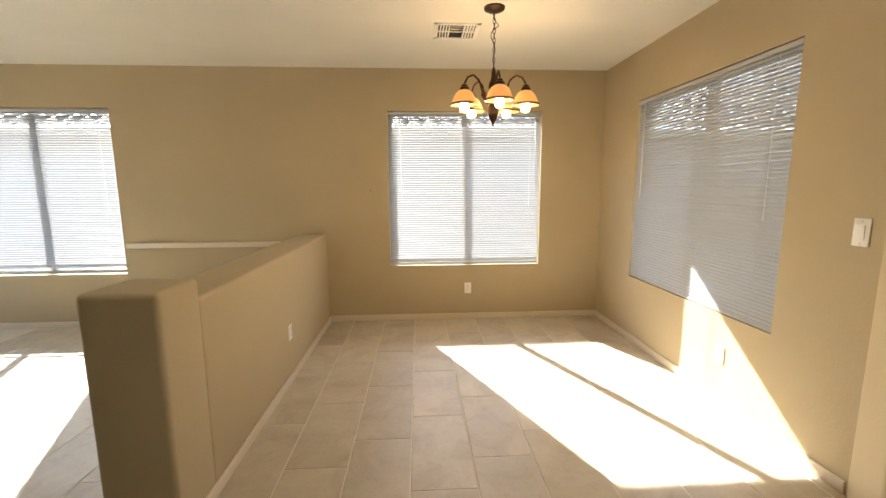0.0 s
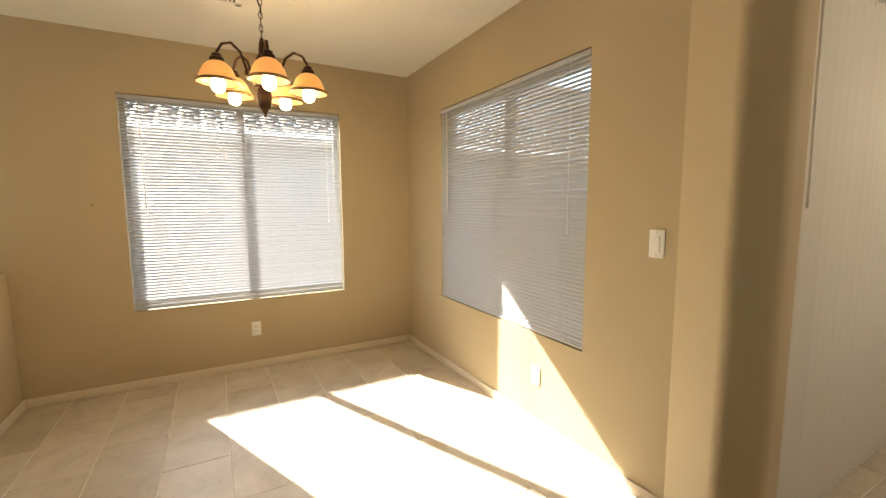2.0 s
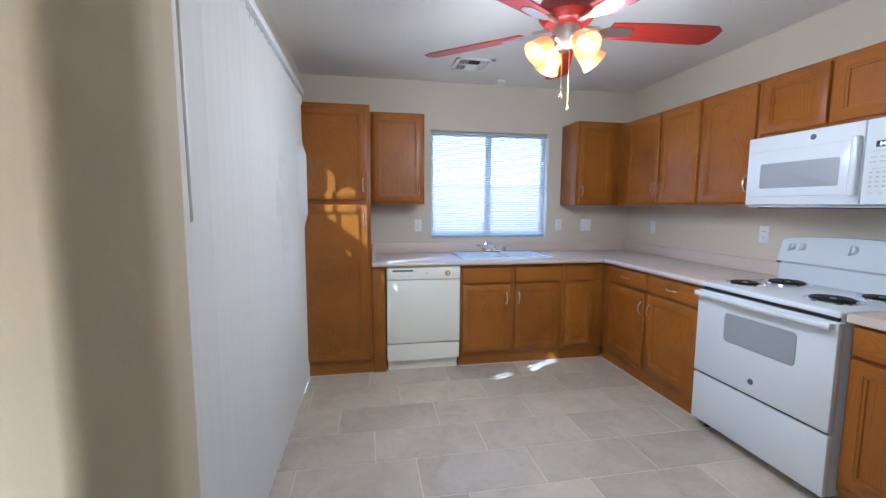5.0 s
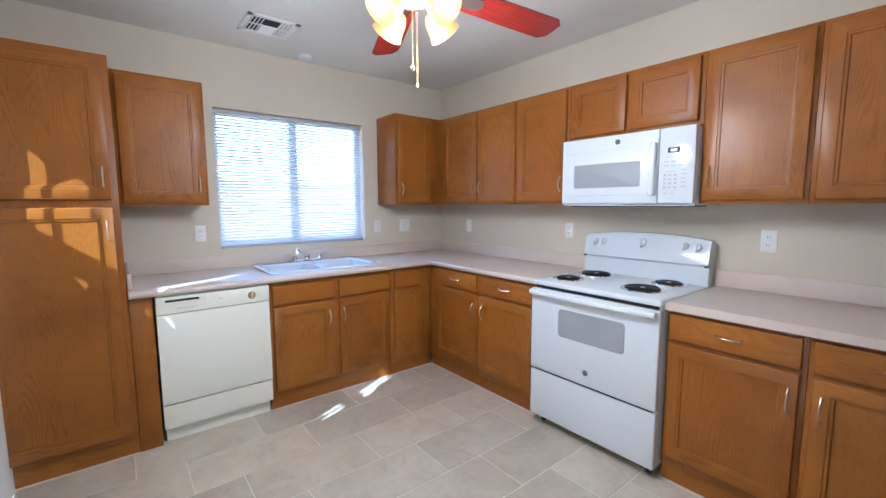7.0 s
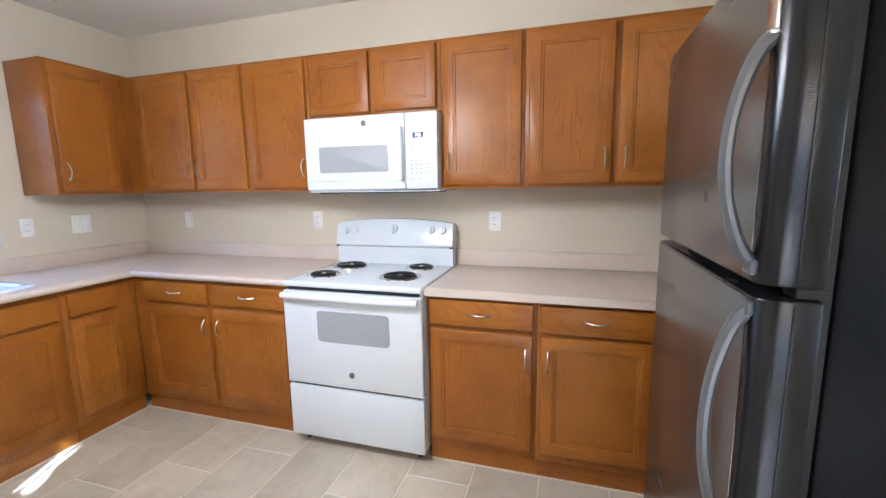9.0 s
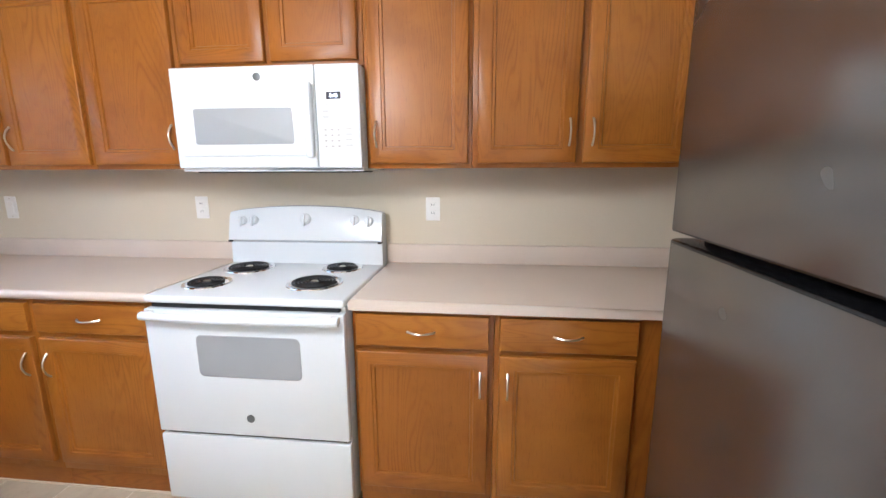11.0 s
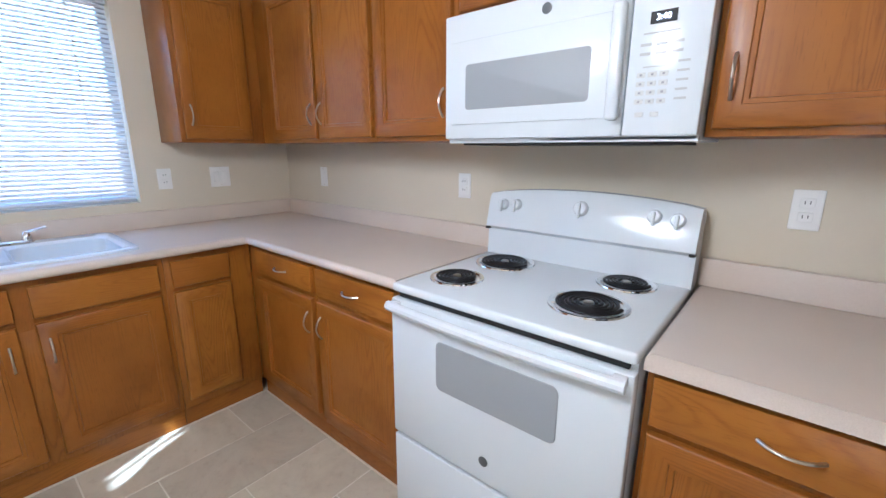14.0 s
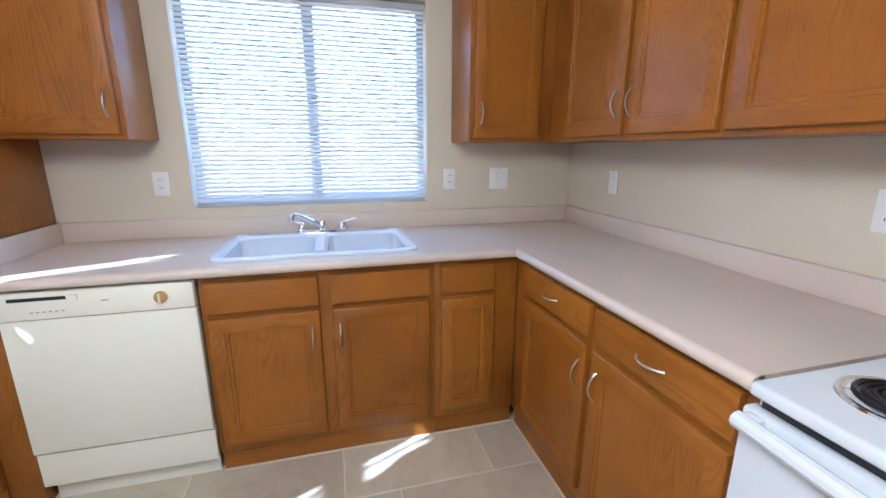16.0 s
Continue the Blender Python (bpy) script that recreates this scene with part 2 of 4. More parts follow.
def lathe(bm, profile, seg=20, centre=(0, 0, 0), cap=True):
    """Turn (radius, height) pairs round z."""
    rings = []
    for r, z in profile:
        rings.append([bm.verts.new((centre[0] + r * math.cos(2 * math.pi * i / seg), centre[1] + r * math.sin(2 * math.pi * i / seg), centre[2] + z)) for i in range(seg)])
    for a, b in zip(rings, rings[1:]):
        for i in range(seg):
            bm.faces.new((a[i], a[(i + 1) % seg], b[(i + 1) % seg], b[i]))
    if cap:
        bm.faces.new(rings[0][::-1])
        bm.faces.new(rings[-1])
    return bm


def tube(bm, pts, r, seg=8, cap=True):
    """A round bar through the points; r one radius or one a point."""
    pts = [Vector(p) for p in pts]
    rad = r if isinstance(r, (list, tuple)) else [r] * len(pts)
    rings, side = [], None
    for i, p in enumerate(pts):
        d = (pts[min(i + 1, len(pts) - 1)] - pts[max(i - 1, 0)]).normalized()
        if side is None:
            side = d.orthogonal().normalized()
        side = (side - d * side.dot(d)).normalized()
        up = d.cross(side)
        rings.append([bm.verts.new(p + rad[i] * (math.cos(2 * math.pi * k / seg) * side + math.sin(2 * math.pi * k / seg) * up)) for k in range(seg)])
    for a, b in zip(rings, rings[1:]):
        for k in range(seg):
            bm.faces.new((a[k], a[(k + 1) % seg], b[(k + 1) % seg], b[k]))
    if cap:
        bm.faces.new(rings[0][::-1])
        bm.faces.new(rings[-1])
    return bm


def shell(bm, t):
    """Give an open sheet a thickness."""
    bm.normal_update()
    sheet = list(bm.faces)
    rim = [e for e in bm.edges if len(e.link_faces) == 1]
    inner = {v: bm.verts.new(v.co - v.normal * t) for v in list(bm.verts)}
    for f in sheet:
        bm.faces.new([inner[v] for v in reversed(f.verts)])
    for e in rim:
        a, b = e.verts
        bm.faces.new((a, b, inner[b], inner[a]))


def mesh_of(name, bm, mat, smooth=True):
    bmesh.ops.recalc_face_normals(bm, faces=bm.faces)
    me = bpy.data.meshes.new(name)
    bm.to_mesh(me)
    bm.free()
    me.materials.append(mat)
    if smooth:
        me.shade_smooth()
        me.set_sharp_from_angle(angle=radians(35))
    return me


def part(name, bm, mat, parent, label="", m=None):
    ob = new(name, bm if isinstance(bm, bpy.types.Mesh) else mesh_of(name, bm, mat))
    ob.parent = parent
    if m is not None:
        ob.matrix_basis = m
    if label:
        ob["label"] = label
    return ob


def thing(name, m, label, category, group="", kind=""):
    ob = new(name)
    ob.empty_display_size = 0.1
    ob.matrix_world = m
    return tagged(ob, label, category, group, kind)


def solid(name, bm, mat, label, category, kind="", group=""):
    return tagged(new(name, mesh_of(name, bm, mat)), label, category, group, kind)


def wall(name, bm, mat, label):
    return solid(name, bm, mat, label, "wall", "structure")


def framed(w, h, t=0.02, stile=0.055, edge=0.005):
    """A frame-and-panel front, w by h, its back on y=0 and its face towards -y, from x=0 and z=0."""
    bm = bmesh.new()
    rings = []
    for inset, y in ((0, 0), (0, -t + edge), (edge * 0.4, -t + edge * 0.4), (edge, -t), (stile - 0.002, -t), (stile, -t + 0.0035), (stile + 0.010, -t + 0.0045), (stile + 0.0125, -t + 0.0105)):
        rings.append([bm.verts.new(p) for p in ((inset, y, inset), (w - inset, y, inset), (w - inset, y, h - inset), (inset, y, h - inset))])
    for a, b in zip(rings, rings[1:]):
        for k in range(4):
            f = bm.faces.new((a[k], a[(k + 1) % 4], b[(k + 1) % 4], b[k]))
            f.material_index = 1 - k % 2
    bm.faces.new(rings[0][::-1])
    bm.faces.new(rings[-1])
    return bm


def slab_front(w, h, t=0.02, edge=0.006):
    bm = bmesh.new()
    rings = []
    for inset, y in ((0, 0), (0, -t + edge), (edge * 0.35, -t + edge * 0.5), (edge, -t + 0.002), (edge * 2.2, -t)):
        rings.append([bm.verts.new(p) for p in ((inset, y, inset), (w - inset, y, inset), (w - inset, y, h - inset), (inset, y, h - inset))])
    for a, b in zip(rings, rings[1:]):
        for k in range(4):
            bm.faces.new((a[k], a[(k + 1) % 4], b[(k + 1) % 4], b[k]))
    bm.faces.new(rings[0][::-1])
    bm.faces.new(rings[-1])
    return bm


def pull(length=0.1, rise=0.026):
    """A bow pull along x, its feet on y=0, bowed towards -y."""
    bm = bmesh.new()
    n = 12
    pts, rad = [], []
    for i in range(n + 1):
        s = i / n
        pts.append((length * (s - 0.5), -rise * math.sin(math.pi * s) ** 0.8 if 0 < s < 1 else 0, 0))
        rad.append(0.0046 - 0.0012 * math.sin(math.pi * s))
    tube(bm, pts, rad, 8)
    return bm


PULL = mesh_of("handle", pull(), NICKEL)


def put_pull(parent, x, z, y, upright):
    part("handle", PULL, NICKEL, parent, "curved nickel bow pull", pose(x, y, z, 0, 90 if upright else 0, 0))


def cabinet(name, m, w, depth, z0, z1, fronts, label, toe=0.0, group="", hollow=0.0):
    """A face-frame cabinet. fronts: (kind, x0, x1, z0, z1, pull) in the cabinet's own metres; pull: none, l, r, bl, br, tl, tr or c."""
    c = thing(name, m, label, "cabinet", group)
    bm = bmesh.new()
    box(bm, 0, w, 0, depth, z0 + toe, z1 - hollow, bev=0.0015)
    if hollow:
        box(bm, 0, w, 0, 0.02, z1 - hollow, z1)
    part("body", bm, OAK, c)
    if toe:
        part("toe_kick", boxes((0, w, 0.018, 0.038, 0.0, toe + 0.002)), OAK_X, c)
    for kind, x0, x1, a, b, grip in fronts:
        wide = x1 - x0
        if kind == "door":
            d = part("door", framed(wide, b - a), OAK, c, "", pose(x0, -0.003, a))
            d.data.materials.append(OAK_X)
        else:
            d = part("drawer_front", slab_front(wide, b - a), OAK_X, c, "", pose(x0, -0.003, a))
        if grip == "c":
            put_pull(d, wide / 2, (b - a) / 2, -0.02, False)
        elif grip != "none":
            gx = 0.03 if "l" in grip else wide - 0.03
            gz = (b - a) - 0.115 if "t" in grip else 0.115
            put_pull(d, gx, gz, -0.02, True)
    return c

# ---- the building ----
CEILING = 2.51


def wall_mesh(axis, a0, a1, b0, b1, openings, top=CEILING):
    """A wall along the axis from a0 to a1, b0 to b1 thick, with openings (from, to, low, high)."""
    bm = bmesh.new()
    cuts = sorted({a0, a1, *(v for o in openings for v in o[:2])})
    for p, q in zip(cuts, cuts[1:]):
        mid, spans = (p + q) / 2, [(0.0, top)]
        for o in openings:
            if o[0] < mid < o[1]:
                spans = [(0.0, o[2]), (o[3], top)]
        for lo, hi in spans:
            if hi - lo > 1e-4:
                if axis == "x":
                    box(bm, p, q, b0, b1, lo, hi)
                else:
                    box(bm, b0, b1, p, q, lo, hi)
    return bm


N_WIN, W_WIN = (1.2, 2.74, 0.575, 2.115), (-2.95, -1.40, 0.54, 2.13)
E_WIN, K_WIN, SLIDER = (2.305, 3.83, 0.575, 2.09), (-0.70, 0.478, 1.055, 2.07), (3.62, 5.72, 0.0, 2.06)
wall("wall_north", wall_mesh("x", -4.65, 3.53, 4.48, 4.63, [N_WIN, W_WIN]), WALL, "tan painted drywall with two deep window openings")
wall("wall_east", wall_mesh("y", 1.64, 4.48, 3.38, 3.53, [E_WIN]), WALL, "tan painted drywall with a wide window opening")
wall("wall_kitchen_north", wall_mesh("x", 3.53, 6.536, 1.64, 1.79, [SLIDER]), WALL_K, "beige drywall round the patio door")
wall("wall_kitchen_east", wall_mesh("y", -1.735, 1.64, 6.386, 6.536, [K_WIN]), WALL_K, "beige drywall with the window over the sink")
wall("wall_kitchen_south", wall_mesh("x", 2.10, 6.386, -1.735, -1.585, []), WALL_K, "beige drywall behind the cooker run")
wall("wall_partition", wall_mesh("y", -7.15, 0.16, 1.95, 2.10, []), WALL_K, "plain drywall behind the refrigerator")
# Unseen closing wall, set far back to keep the half wall's end dim.
wall("wall_south", wall_mesh("x", -4.65, 1.95, -7.15, -7.0, []), WALL, "plain tan drywall")
# Unseen opening added in the west wall to bring in fill daylight.
FILL_WIN = (2.1, 4.0, 0.5, 2.1)
wall("wall_west", wall_mesh("y", -7.0, 4.48, -4.65, -4.5, [FILL_WIN]), WALL, "plain tan drywall")
bm = bmesh.new()
plan = [(3.40, 1.86), (3.178, 1.545), (3.285, 1.435), (3.49, 1.475), (3.53, 1.64), (3.53, 1.80)]
low, high = [[bm.verts.new((x, y, z)) for x, y in plan] for z in (0, CEILING)]
bm.faces.new(low[::-1])
bm.faces.new(high)
for i in range(6):
    bm.faces.new((low[i], low[(i + 1) % 6], high[(i + 1) % 6], high[i]))
bmesh.ops.bevel(bm, geom=[e for e in bm.edges if abs(e.verts[0].co.z - e.verts[1].co.z) > 1], offset=0.03, segments=5, profile=0.5, affect="EDGES")
wall("wall_pillar", bm, WALL, "tan drywall pillar with rounded corners")
solid("ceiling", boxes((-4.65, 3.53, -7.15, 4.63, CEILING, CEILING + 0.12), (3.53, 6.536, -1.735, 1.79, CEILING, CEILING + 0.12)), CEIL, "cream painted textured ceiling", "ceiling", "structure")

# the half wall with its raised end
bm = bmesh.new()
box(bm, 0.285, 0.57, 1.755, 2.035, 0, 1.0, bev=0.022, seg=4)
box(bm, 0.287, 0.568, 2.02, 4.48, 0, 0.915, bev=0.02, seg=3)
wall("wall_half", bm, WALL, "tan drywall half wall with a raised end post")

# skirting
bm = bmesh.new()
for d in ((0.57, 3.38, 4.468, 4.48), (-4.5, 0.287, 4.468, 4.48), (3.368, 3.38, 1.84, 4.468), (0.57, 0.582, 1.76, 4.468), (0.275, 0.287, 1.76, 4.468)):
    box(bm, *d, 0.0, 0.062, bev=0.004)
solid("baseboard", bm, TRIM, "low cream painted skirting board", "baseboard", "structure")
solid("trim", boxes((-1.37, 0.287, 4.455, 4.48, 0.795, 0.845), bev=0.004), TRIM, "cream painted rail along the wall", "trim", "structure")

# ---- windows ----
def window(name, m, w, h, label):
    """An aluminium slider: x across, y outwards from the frame's inner face."""
    o = thing(name, m, label, "window", kind="structure")
    f = 0.035
    bm = boxes((0, f, 0, 0.05, 0, h), (w - f, w, 0, 0.05, 0, h), (f, w - f, 0, 0.05, 0, f), (f, w - f, 0, 0.05, h - f, h), (w / 2 - 0.028, w / 2 + 0.028, 0.0, 0.05, f, h - f))
    part("window_frame", bm, ALU, o)
    for a, b in ((f, w / 2 - 0.028), (w / 2 + 0.028, w - f)):
        p = part("pane", boxes((a, b, 0.022, 0.026, f, h - f)), GLASS, o)
        p.visible_shadow = False
    return o


window("window_1", pose(N_WIN[0], 4.57, N_WIN[2]), N_WIN[1] - N_WIN[0], N_WIN[3] - N_WIN[2], "grey aluminium sliding window in the dining wall")
window("window_2", pose(W_WIN[0], 4.57, W_WIN[2]), W_WIN[1] - W_WIN[0], W_WIN[3] - W_WIN[2], "grey aluminium sliding window beyond the half wall")
window("window_3", pose(3.47, E_WIN[1], E_WIN[2], 0, 0, -90), E_WIN[1] - E_WIN[0], E_WIN[3] - E_WIN[2], "grey aluminium sliding window towards the patio")
window("window_4", pose(6.476, K_WIN[1], K_WIN[2], 0, 0, -90), K_WIN[1] - K_WIN[0], K_WIN[3] - K_WIN[2], "grey aluminium sliding window over the sink")

# Added window, out of view, there only for its daylight.
window("fill_window", pose(-4.56, FILL_WIN[0], FILL_WIN[2], 0, 0, 90), FILL_WIN[1] - FILL_WIN[0], FILL_WIN[3] - FILL_WIN[2], "added unseen window that lets fill daylight in from the west")


def flat(me):
    """Flat shading for thin sheets."""
    for p in me.polygons:
        p.use_smooth = False
    return me


def blind(m, w, h, tilt, label, closed=0, gap=0.0, pitch=0.022, wand=0.12, vinyl=None, rod=True):
    """A horizontal slat blind; x across, y outwards, top at z=h. tilt: degrees by which the outer edges stand up. closed: lowest slats left shut."""
    o = thing("window_blind", m, label, "blind", "slat blinds")
    part("headrail", boxes((0.004, w - 0.004, -0.02, 0.02, h - 0.034, h - 0.008), bev=0.003), VINYL, o)
    bm = bmesh.new()
    rows = []
    for k in range(5):
        s = -0.0125 + 0.00625 * k
        rows.append((s, 0.0034 * (1 - (s / 0.0125) ** 2)))
    vinyl = vinyl or VINYL
    up = [[bm.verts.new((x, s, z + 0.0004)) for s, z in rows] for x in (0.008, w - 0.008)]
    dn = [[bm.verts.new((x, s, z - 0.0004)) for s, z in rows] for x in (0.008, w - 0.008)]
    for k in range(4):
        bm.faces.new((up[0][k], up[0][k + 1], up[1][k + 1], up[1][k]))
        bm.faces.new((dn[0][k], dn[1][k], dn[1][k + 1], dn[0][k + 1]))
    for a in (0, 4):
        bm.faces.new((up[0][a], up[1][a], dn[1][a], dn[0][a]))
    slat = flat(mesh_of("slat", bm, vinyl))
    rng = random.Random(int(w * 1000))
    top, low = h - 0.045, gap + 0.028
    n = int((top - low) / pitch)
    for i in range(n + 1):
        t = tilt if i >= closed else 72
        part("slat", slat, vinyl, o, "", pose(0, 0, low + i * (top - low) / n, t + rng.uniform(-0.6, 0.6), rng.uniform(-0.05, 0.05), 0))
    part("bottom_rail", boxes((0.006, w - 0.006, -0.012, 0.012, gap + 0.006, gap + 0.020), bev=0.003), VINYL, o)
    for x in (0.16, w / 2, w - 0.16):
        bm = bmesh.new()
        for y in (-0.0135, 0.0135):
            tube(bm, [(x, y, gap + 0.015), (x, y, h - 0.03)], 0.0009, 5)
        part("ladder_cord", bm, VINYL, o)
    if rod:
        part("tilt_wand", tube(bmesh.new(), [(wand, -0.026, h - 0.04), (wand + 0.006, -0.028, h * 0.46)], 0.004, 6), PLASTIC, o, "clear plastic tilt wand")
    part("pull_cord", tube(bmesh.new(), [(w - wand, -0.026, h - 0.04), (w - wand, -0.027, h * 0.42), (w - wand, -0.027, h * 0.40)], [0.0016, 0.0016, 0.006], 6), PLASTIC, o)
    return o


blind(pose(N_WIN[0], 4.503, N_WIN[2]), N_WIN[1] - N_WIN[0], N_WIN[3] - N_WIN[2], 42, "white slat blind with slats tilted against the sun", closed=2)
blind(pose(W_WIN[0], 4.525, W_WIN[2]), W_WIN[1] - W_WIN[0], W_WIN[3] - W_WIN[2], 40, "white slat blind hanging a little above the sill", gap=0.07)
blind(pose(3.398, E_WIN[1], E_WIN[2], 0, 0, -90), E_WIN[1] - E_WIN[0], E_WIN[3] - E_WIN[2], 57, "white slat blind nearly closed towards the patio")
blind(pose(6.43, K_WIN[1], K_WIN[2], 0, 0, -90), K_WIN[1] - K_WIN[0], K_WIN[3] - K_WIN[2], 46, "white slat blind with open slats over the sink", wand=0.16, vinyl=BRIGHT_VINYL, rod=False)

# ---- the patio door and its vertical blind ----
sd = thing("door_1", pose(SLIDER[0], 1.70, 0), "aluminium framed sliding glass patio door", "door", kind="structure")
sw, sh = SLIDER[1] - SLIDER[0], SLIDER[3]
part("door_frame", boxes((0, 0.04, 0, 0.08, 0, sh), (sw - 0.04, sw, 0, 0.08, 0, sh), (0.04, sw - 0.04, 0, 0.08, sh - 0.04, sh), (0.04, sw - 0.04, 0, 0.08, 0, 0.03)), ALU, sd)
for a, b, y in ((0.04, sw / 2 + 0.03, 0.01), (sw / 2 - 0.03, sw - 0.04, 0.045)):
    part("sash", boxes((a, a + 0.05, y, y + 0.025, 0.03, sh - 0.04), (b - 0.05, b, y, y + 0.025, 0.03, sh - 0.04), (a + 0.05, b - 0.05, y, y + 0.025, 0.03, 0.11), (a + 0.05, b - 0.05, y, y + 0.025, sh - 0.10, sh - 0.04)), ALU, sd)
    part("pane", boxes((a + 0.05, b - 0.05, y + 0.010, y + 0.014, 0.11, sh - 0.10)), TINTED, sd)

vb = thing("vertical_blind", pose(3.50, 1.548, 0), "off-white vertical vane blind drawn across the patio door", "blind")
part("headrail", boxes((0, 2.245, -0.025, 0.03, 2.165, 2.205), bev=0.004), PLASTIC, vb)
bm = bmesh.new()
prof = [(-0.047 + 0.094 * k / 6, 0.002 * (1 - (k / 3 - 1) ** 2)) for k in range(7)]
lo = [bm.verts.new((x, y, 0.008)) for x, y in prof]
hi = [bm.verts.new((x, y, 2.155)) for x, y in prof]
for k in range(6):
    bm.faces.new((lo[k], lo[k + 1], hi[k + 1], hi[k]))
shell(bm, 0.0014)
vane = flat(mesh_of("vane", bm, VANE))
rng = random.Random(5)


def sun_gap_vane(low_z, high_z):
    """A vane turned between two heights, a made-up shape that lets sun patches through."""
    bm = bmesh.new()
    rows = []
    for z in [0.008 + 2.147 * k / 40 for k in range(41)]:
        f = max(0.0, min(1.0, (z - low_z) / 0.06, (high_z - z) / 0.06))
        turn = radians(-48) * f
        rows.append([bm.verts.new((x * math.cos(turn) - y * (1 - f) * math.sin(turn), x * math.sin(turn) + y * (1 - f) * math.cos(turn), z)) for x, y in prof])
    for a, b in zip(rows, rows[1:]):
        for k in range(6):
            bm.faces.new((a[k], a[k + 1], b[k + 1], b[k]))
    shell(bm, 0.0014)
    return flat(mesh_of("vane", bm, VANE))


end_vane, mid_vane = sun_gap_vane(1.22, 1.80), sun_gap_vane(1.06, 1.70)
slim_vane = sun_gap_vane(1.28, 1.50)
for i in range(29):
    turn = -9.0 + rng.uniform(-1.5, 1.5)
    part("vane", mid_vane if i == 17 else slim_vane if i == 16 else end_vane if i in (25, 26, 27) else vane, VANE, vb, "", pose(0.06 + i * 0.0765, 0.0, 0, rng.uniform(-0.05, 0.05), 0, turn))
    part("clip", boxes((-0.006, 0.006, -0.003, 0.003, 2.14, 2.17)), PLASTIC, vb, "", pose(0.06 + i * 0.0765, 0, 0))
part("wand", tube(bmesh.new(), [(0.075, -0.045, 2.165), (0.08, -0.05, 1.32)], 0.005, 8), PLASTIC, vb, "beige plastic wand")

# ---- outside ----
bm = bmesh.new()
box(bm, -1500, 1500, -1500, 1500, -0.6, -0.14)
solid("ground", bm, GRAVEL, "tan desert gravel yard", "ground", "structure")
solid("pavement", boxes((3.55, 6.8, 1.80, 5.0, -0.14, -0.04), bev=0.01), CONCRETE, "grey concrete patio slab", "patio", "structure")
# Added eave, beam and post, placed to cut the sun on door and window.
pc = thing("sun_shaping_cover", pose(0, 0, 0), "added tan eave, beam and post that cut the sun at the patio door", "patio cover")
part("roof", boxes((3.54, 6.9, 1.80, 2.56, 2.56, 2.62)), PATIOWOOD, pc)
part("roof", boxes((3.54, 4.10, 2.56, 4.95, 2.38, 2.44)), PATIOWOOD, pc)
part("beam", boxes((3.9, 6.9, 2.58, 2.66, 2.12, 2.21)), PATIOWOOD, pc)
part("post", boxes((6.77, 6.87, 2.57, 2.67, -0.04, 2.12), bev=0.005), PATIOWOOD, pc)


def block_fence(m, length, label):
    f = thing("block_fence", m, label, "fence", "yard fences")
    part("wall", boxes((0, length, 0, 0.15, -0.14, 1.72)), BLOCK, f)
    part("coping", boxes((-0.01, length + 0.01, -0.02, 0.17, 1.72, 1.80), bev=0.01), BLOCK, f)


block_fence(pose(10.6, 26.0, 0, 0, 0, -90), 34.0, "pinkish block wall round the yard")
nh = thing("house", pose(-9.0, 7.95, 0), "neighbouring grey stucco house with a scalloped brown tile roof", "house")
NH = 34.0
part("wall", boxes((0, NH, 0.55, 8.0, -0.14, 2.46)), STUCCO, nh)
part("fascia", boxes((-0.4, NH + 0.4, 0.02, 0.06, 2.30, 2.44)), PATIOWOOD, nh, "tan fascia board")
part("soffit", boxes((-0.4, NH + 0.4, 0.06, 0.55, 2.42, 2.44)), PATIOWOOD, nh)


def tile_roof(length, courses, run, rise, wave_len=0.29, crest=0.055):
    """Courses of barrel tiles, each lapping over the one below it."""
    bm = bmesh.new()
    n = int(length / wave_len * 8)
    for r in range(courses):
        rows = []
        for y, z in ((r * run, r * rise + 0.022), (r * run + 0.002, r * rise + 0.036), ((r + 1) * run + 0.04, (r + 1) * rise + 0.012)):
            rows.append([bm.verts.new((i * length / n, y, z + crest * abs(math.sin(math.pi * i / 8)))) for i in range(n + 1)])
        for a, b in zip(rows, rows[1:]):
            for i in range(n):
                bm.faces.new((a[i], a[i + 1], b[i + 1], b[i]))
    return bm


def mortar_plugs(length, wave_len=0.29, crest=0.055):
    """Pale plugs that close the open ends of the lowest barrel tiles."""
    bm = bmesh.new()
    for c in range(int(length / wave_len)):
        front, back = [[bm.verts.new(((c + 0.10 + 0.80 * i / 6) * wave_len, y, 0.0 + (crest + 0.012) * math.sin(math.pi * (0.10 + 0.80 * i / 6)))) for i in range(7)] for y in (0.012, 0.05)]
        bm.faces.new(front)
        for i in range(6):
            bm.faces.new((front[i + 1], front[i], back[i], back[i + 1]))
    return bm


part("roof", tile_roof(NH + 0.8, 24, 0.38, 0.20), ROOFTILE, nh, "brown barrel tiles", pose(-0.4, 0, 2.44))
part("eave_closure", mortar_plugs(NH + 0.8), MORTAR, nh, "white mortar in the tile ends", pose(-0.4, 0, 2.44))

# ---- kitchen cabinets ----
SOUTH, EAST = -0.985, 5.78            # planes of the base cabinets' face frames


def south_base(x_hi, x_lo, fronts, label):
    return cabinet("base_cabinet", pose(x_hi, SOUTH, 0, 0, 0, 180), x_hi - x_lo, 0.595, 0, 0.875, [(k, x_hi - a, x_hi - b, p, q, g) for k, a, b, p, q, g in fronts], label, 0.10, "base cabinets")


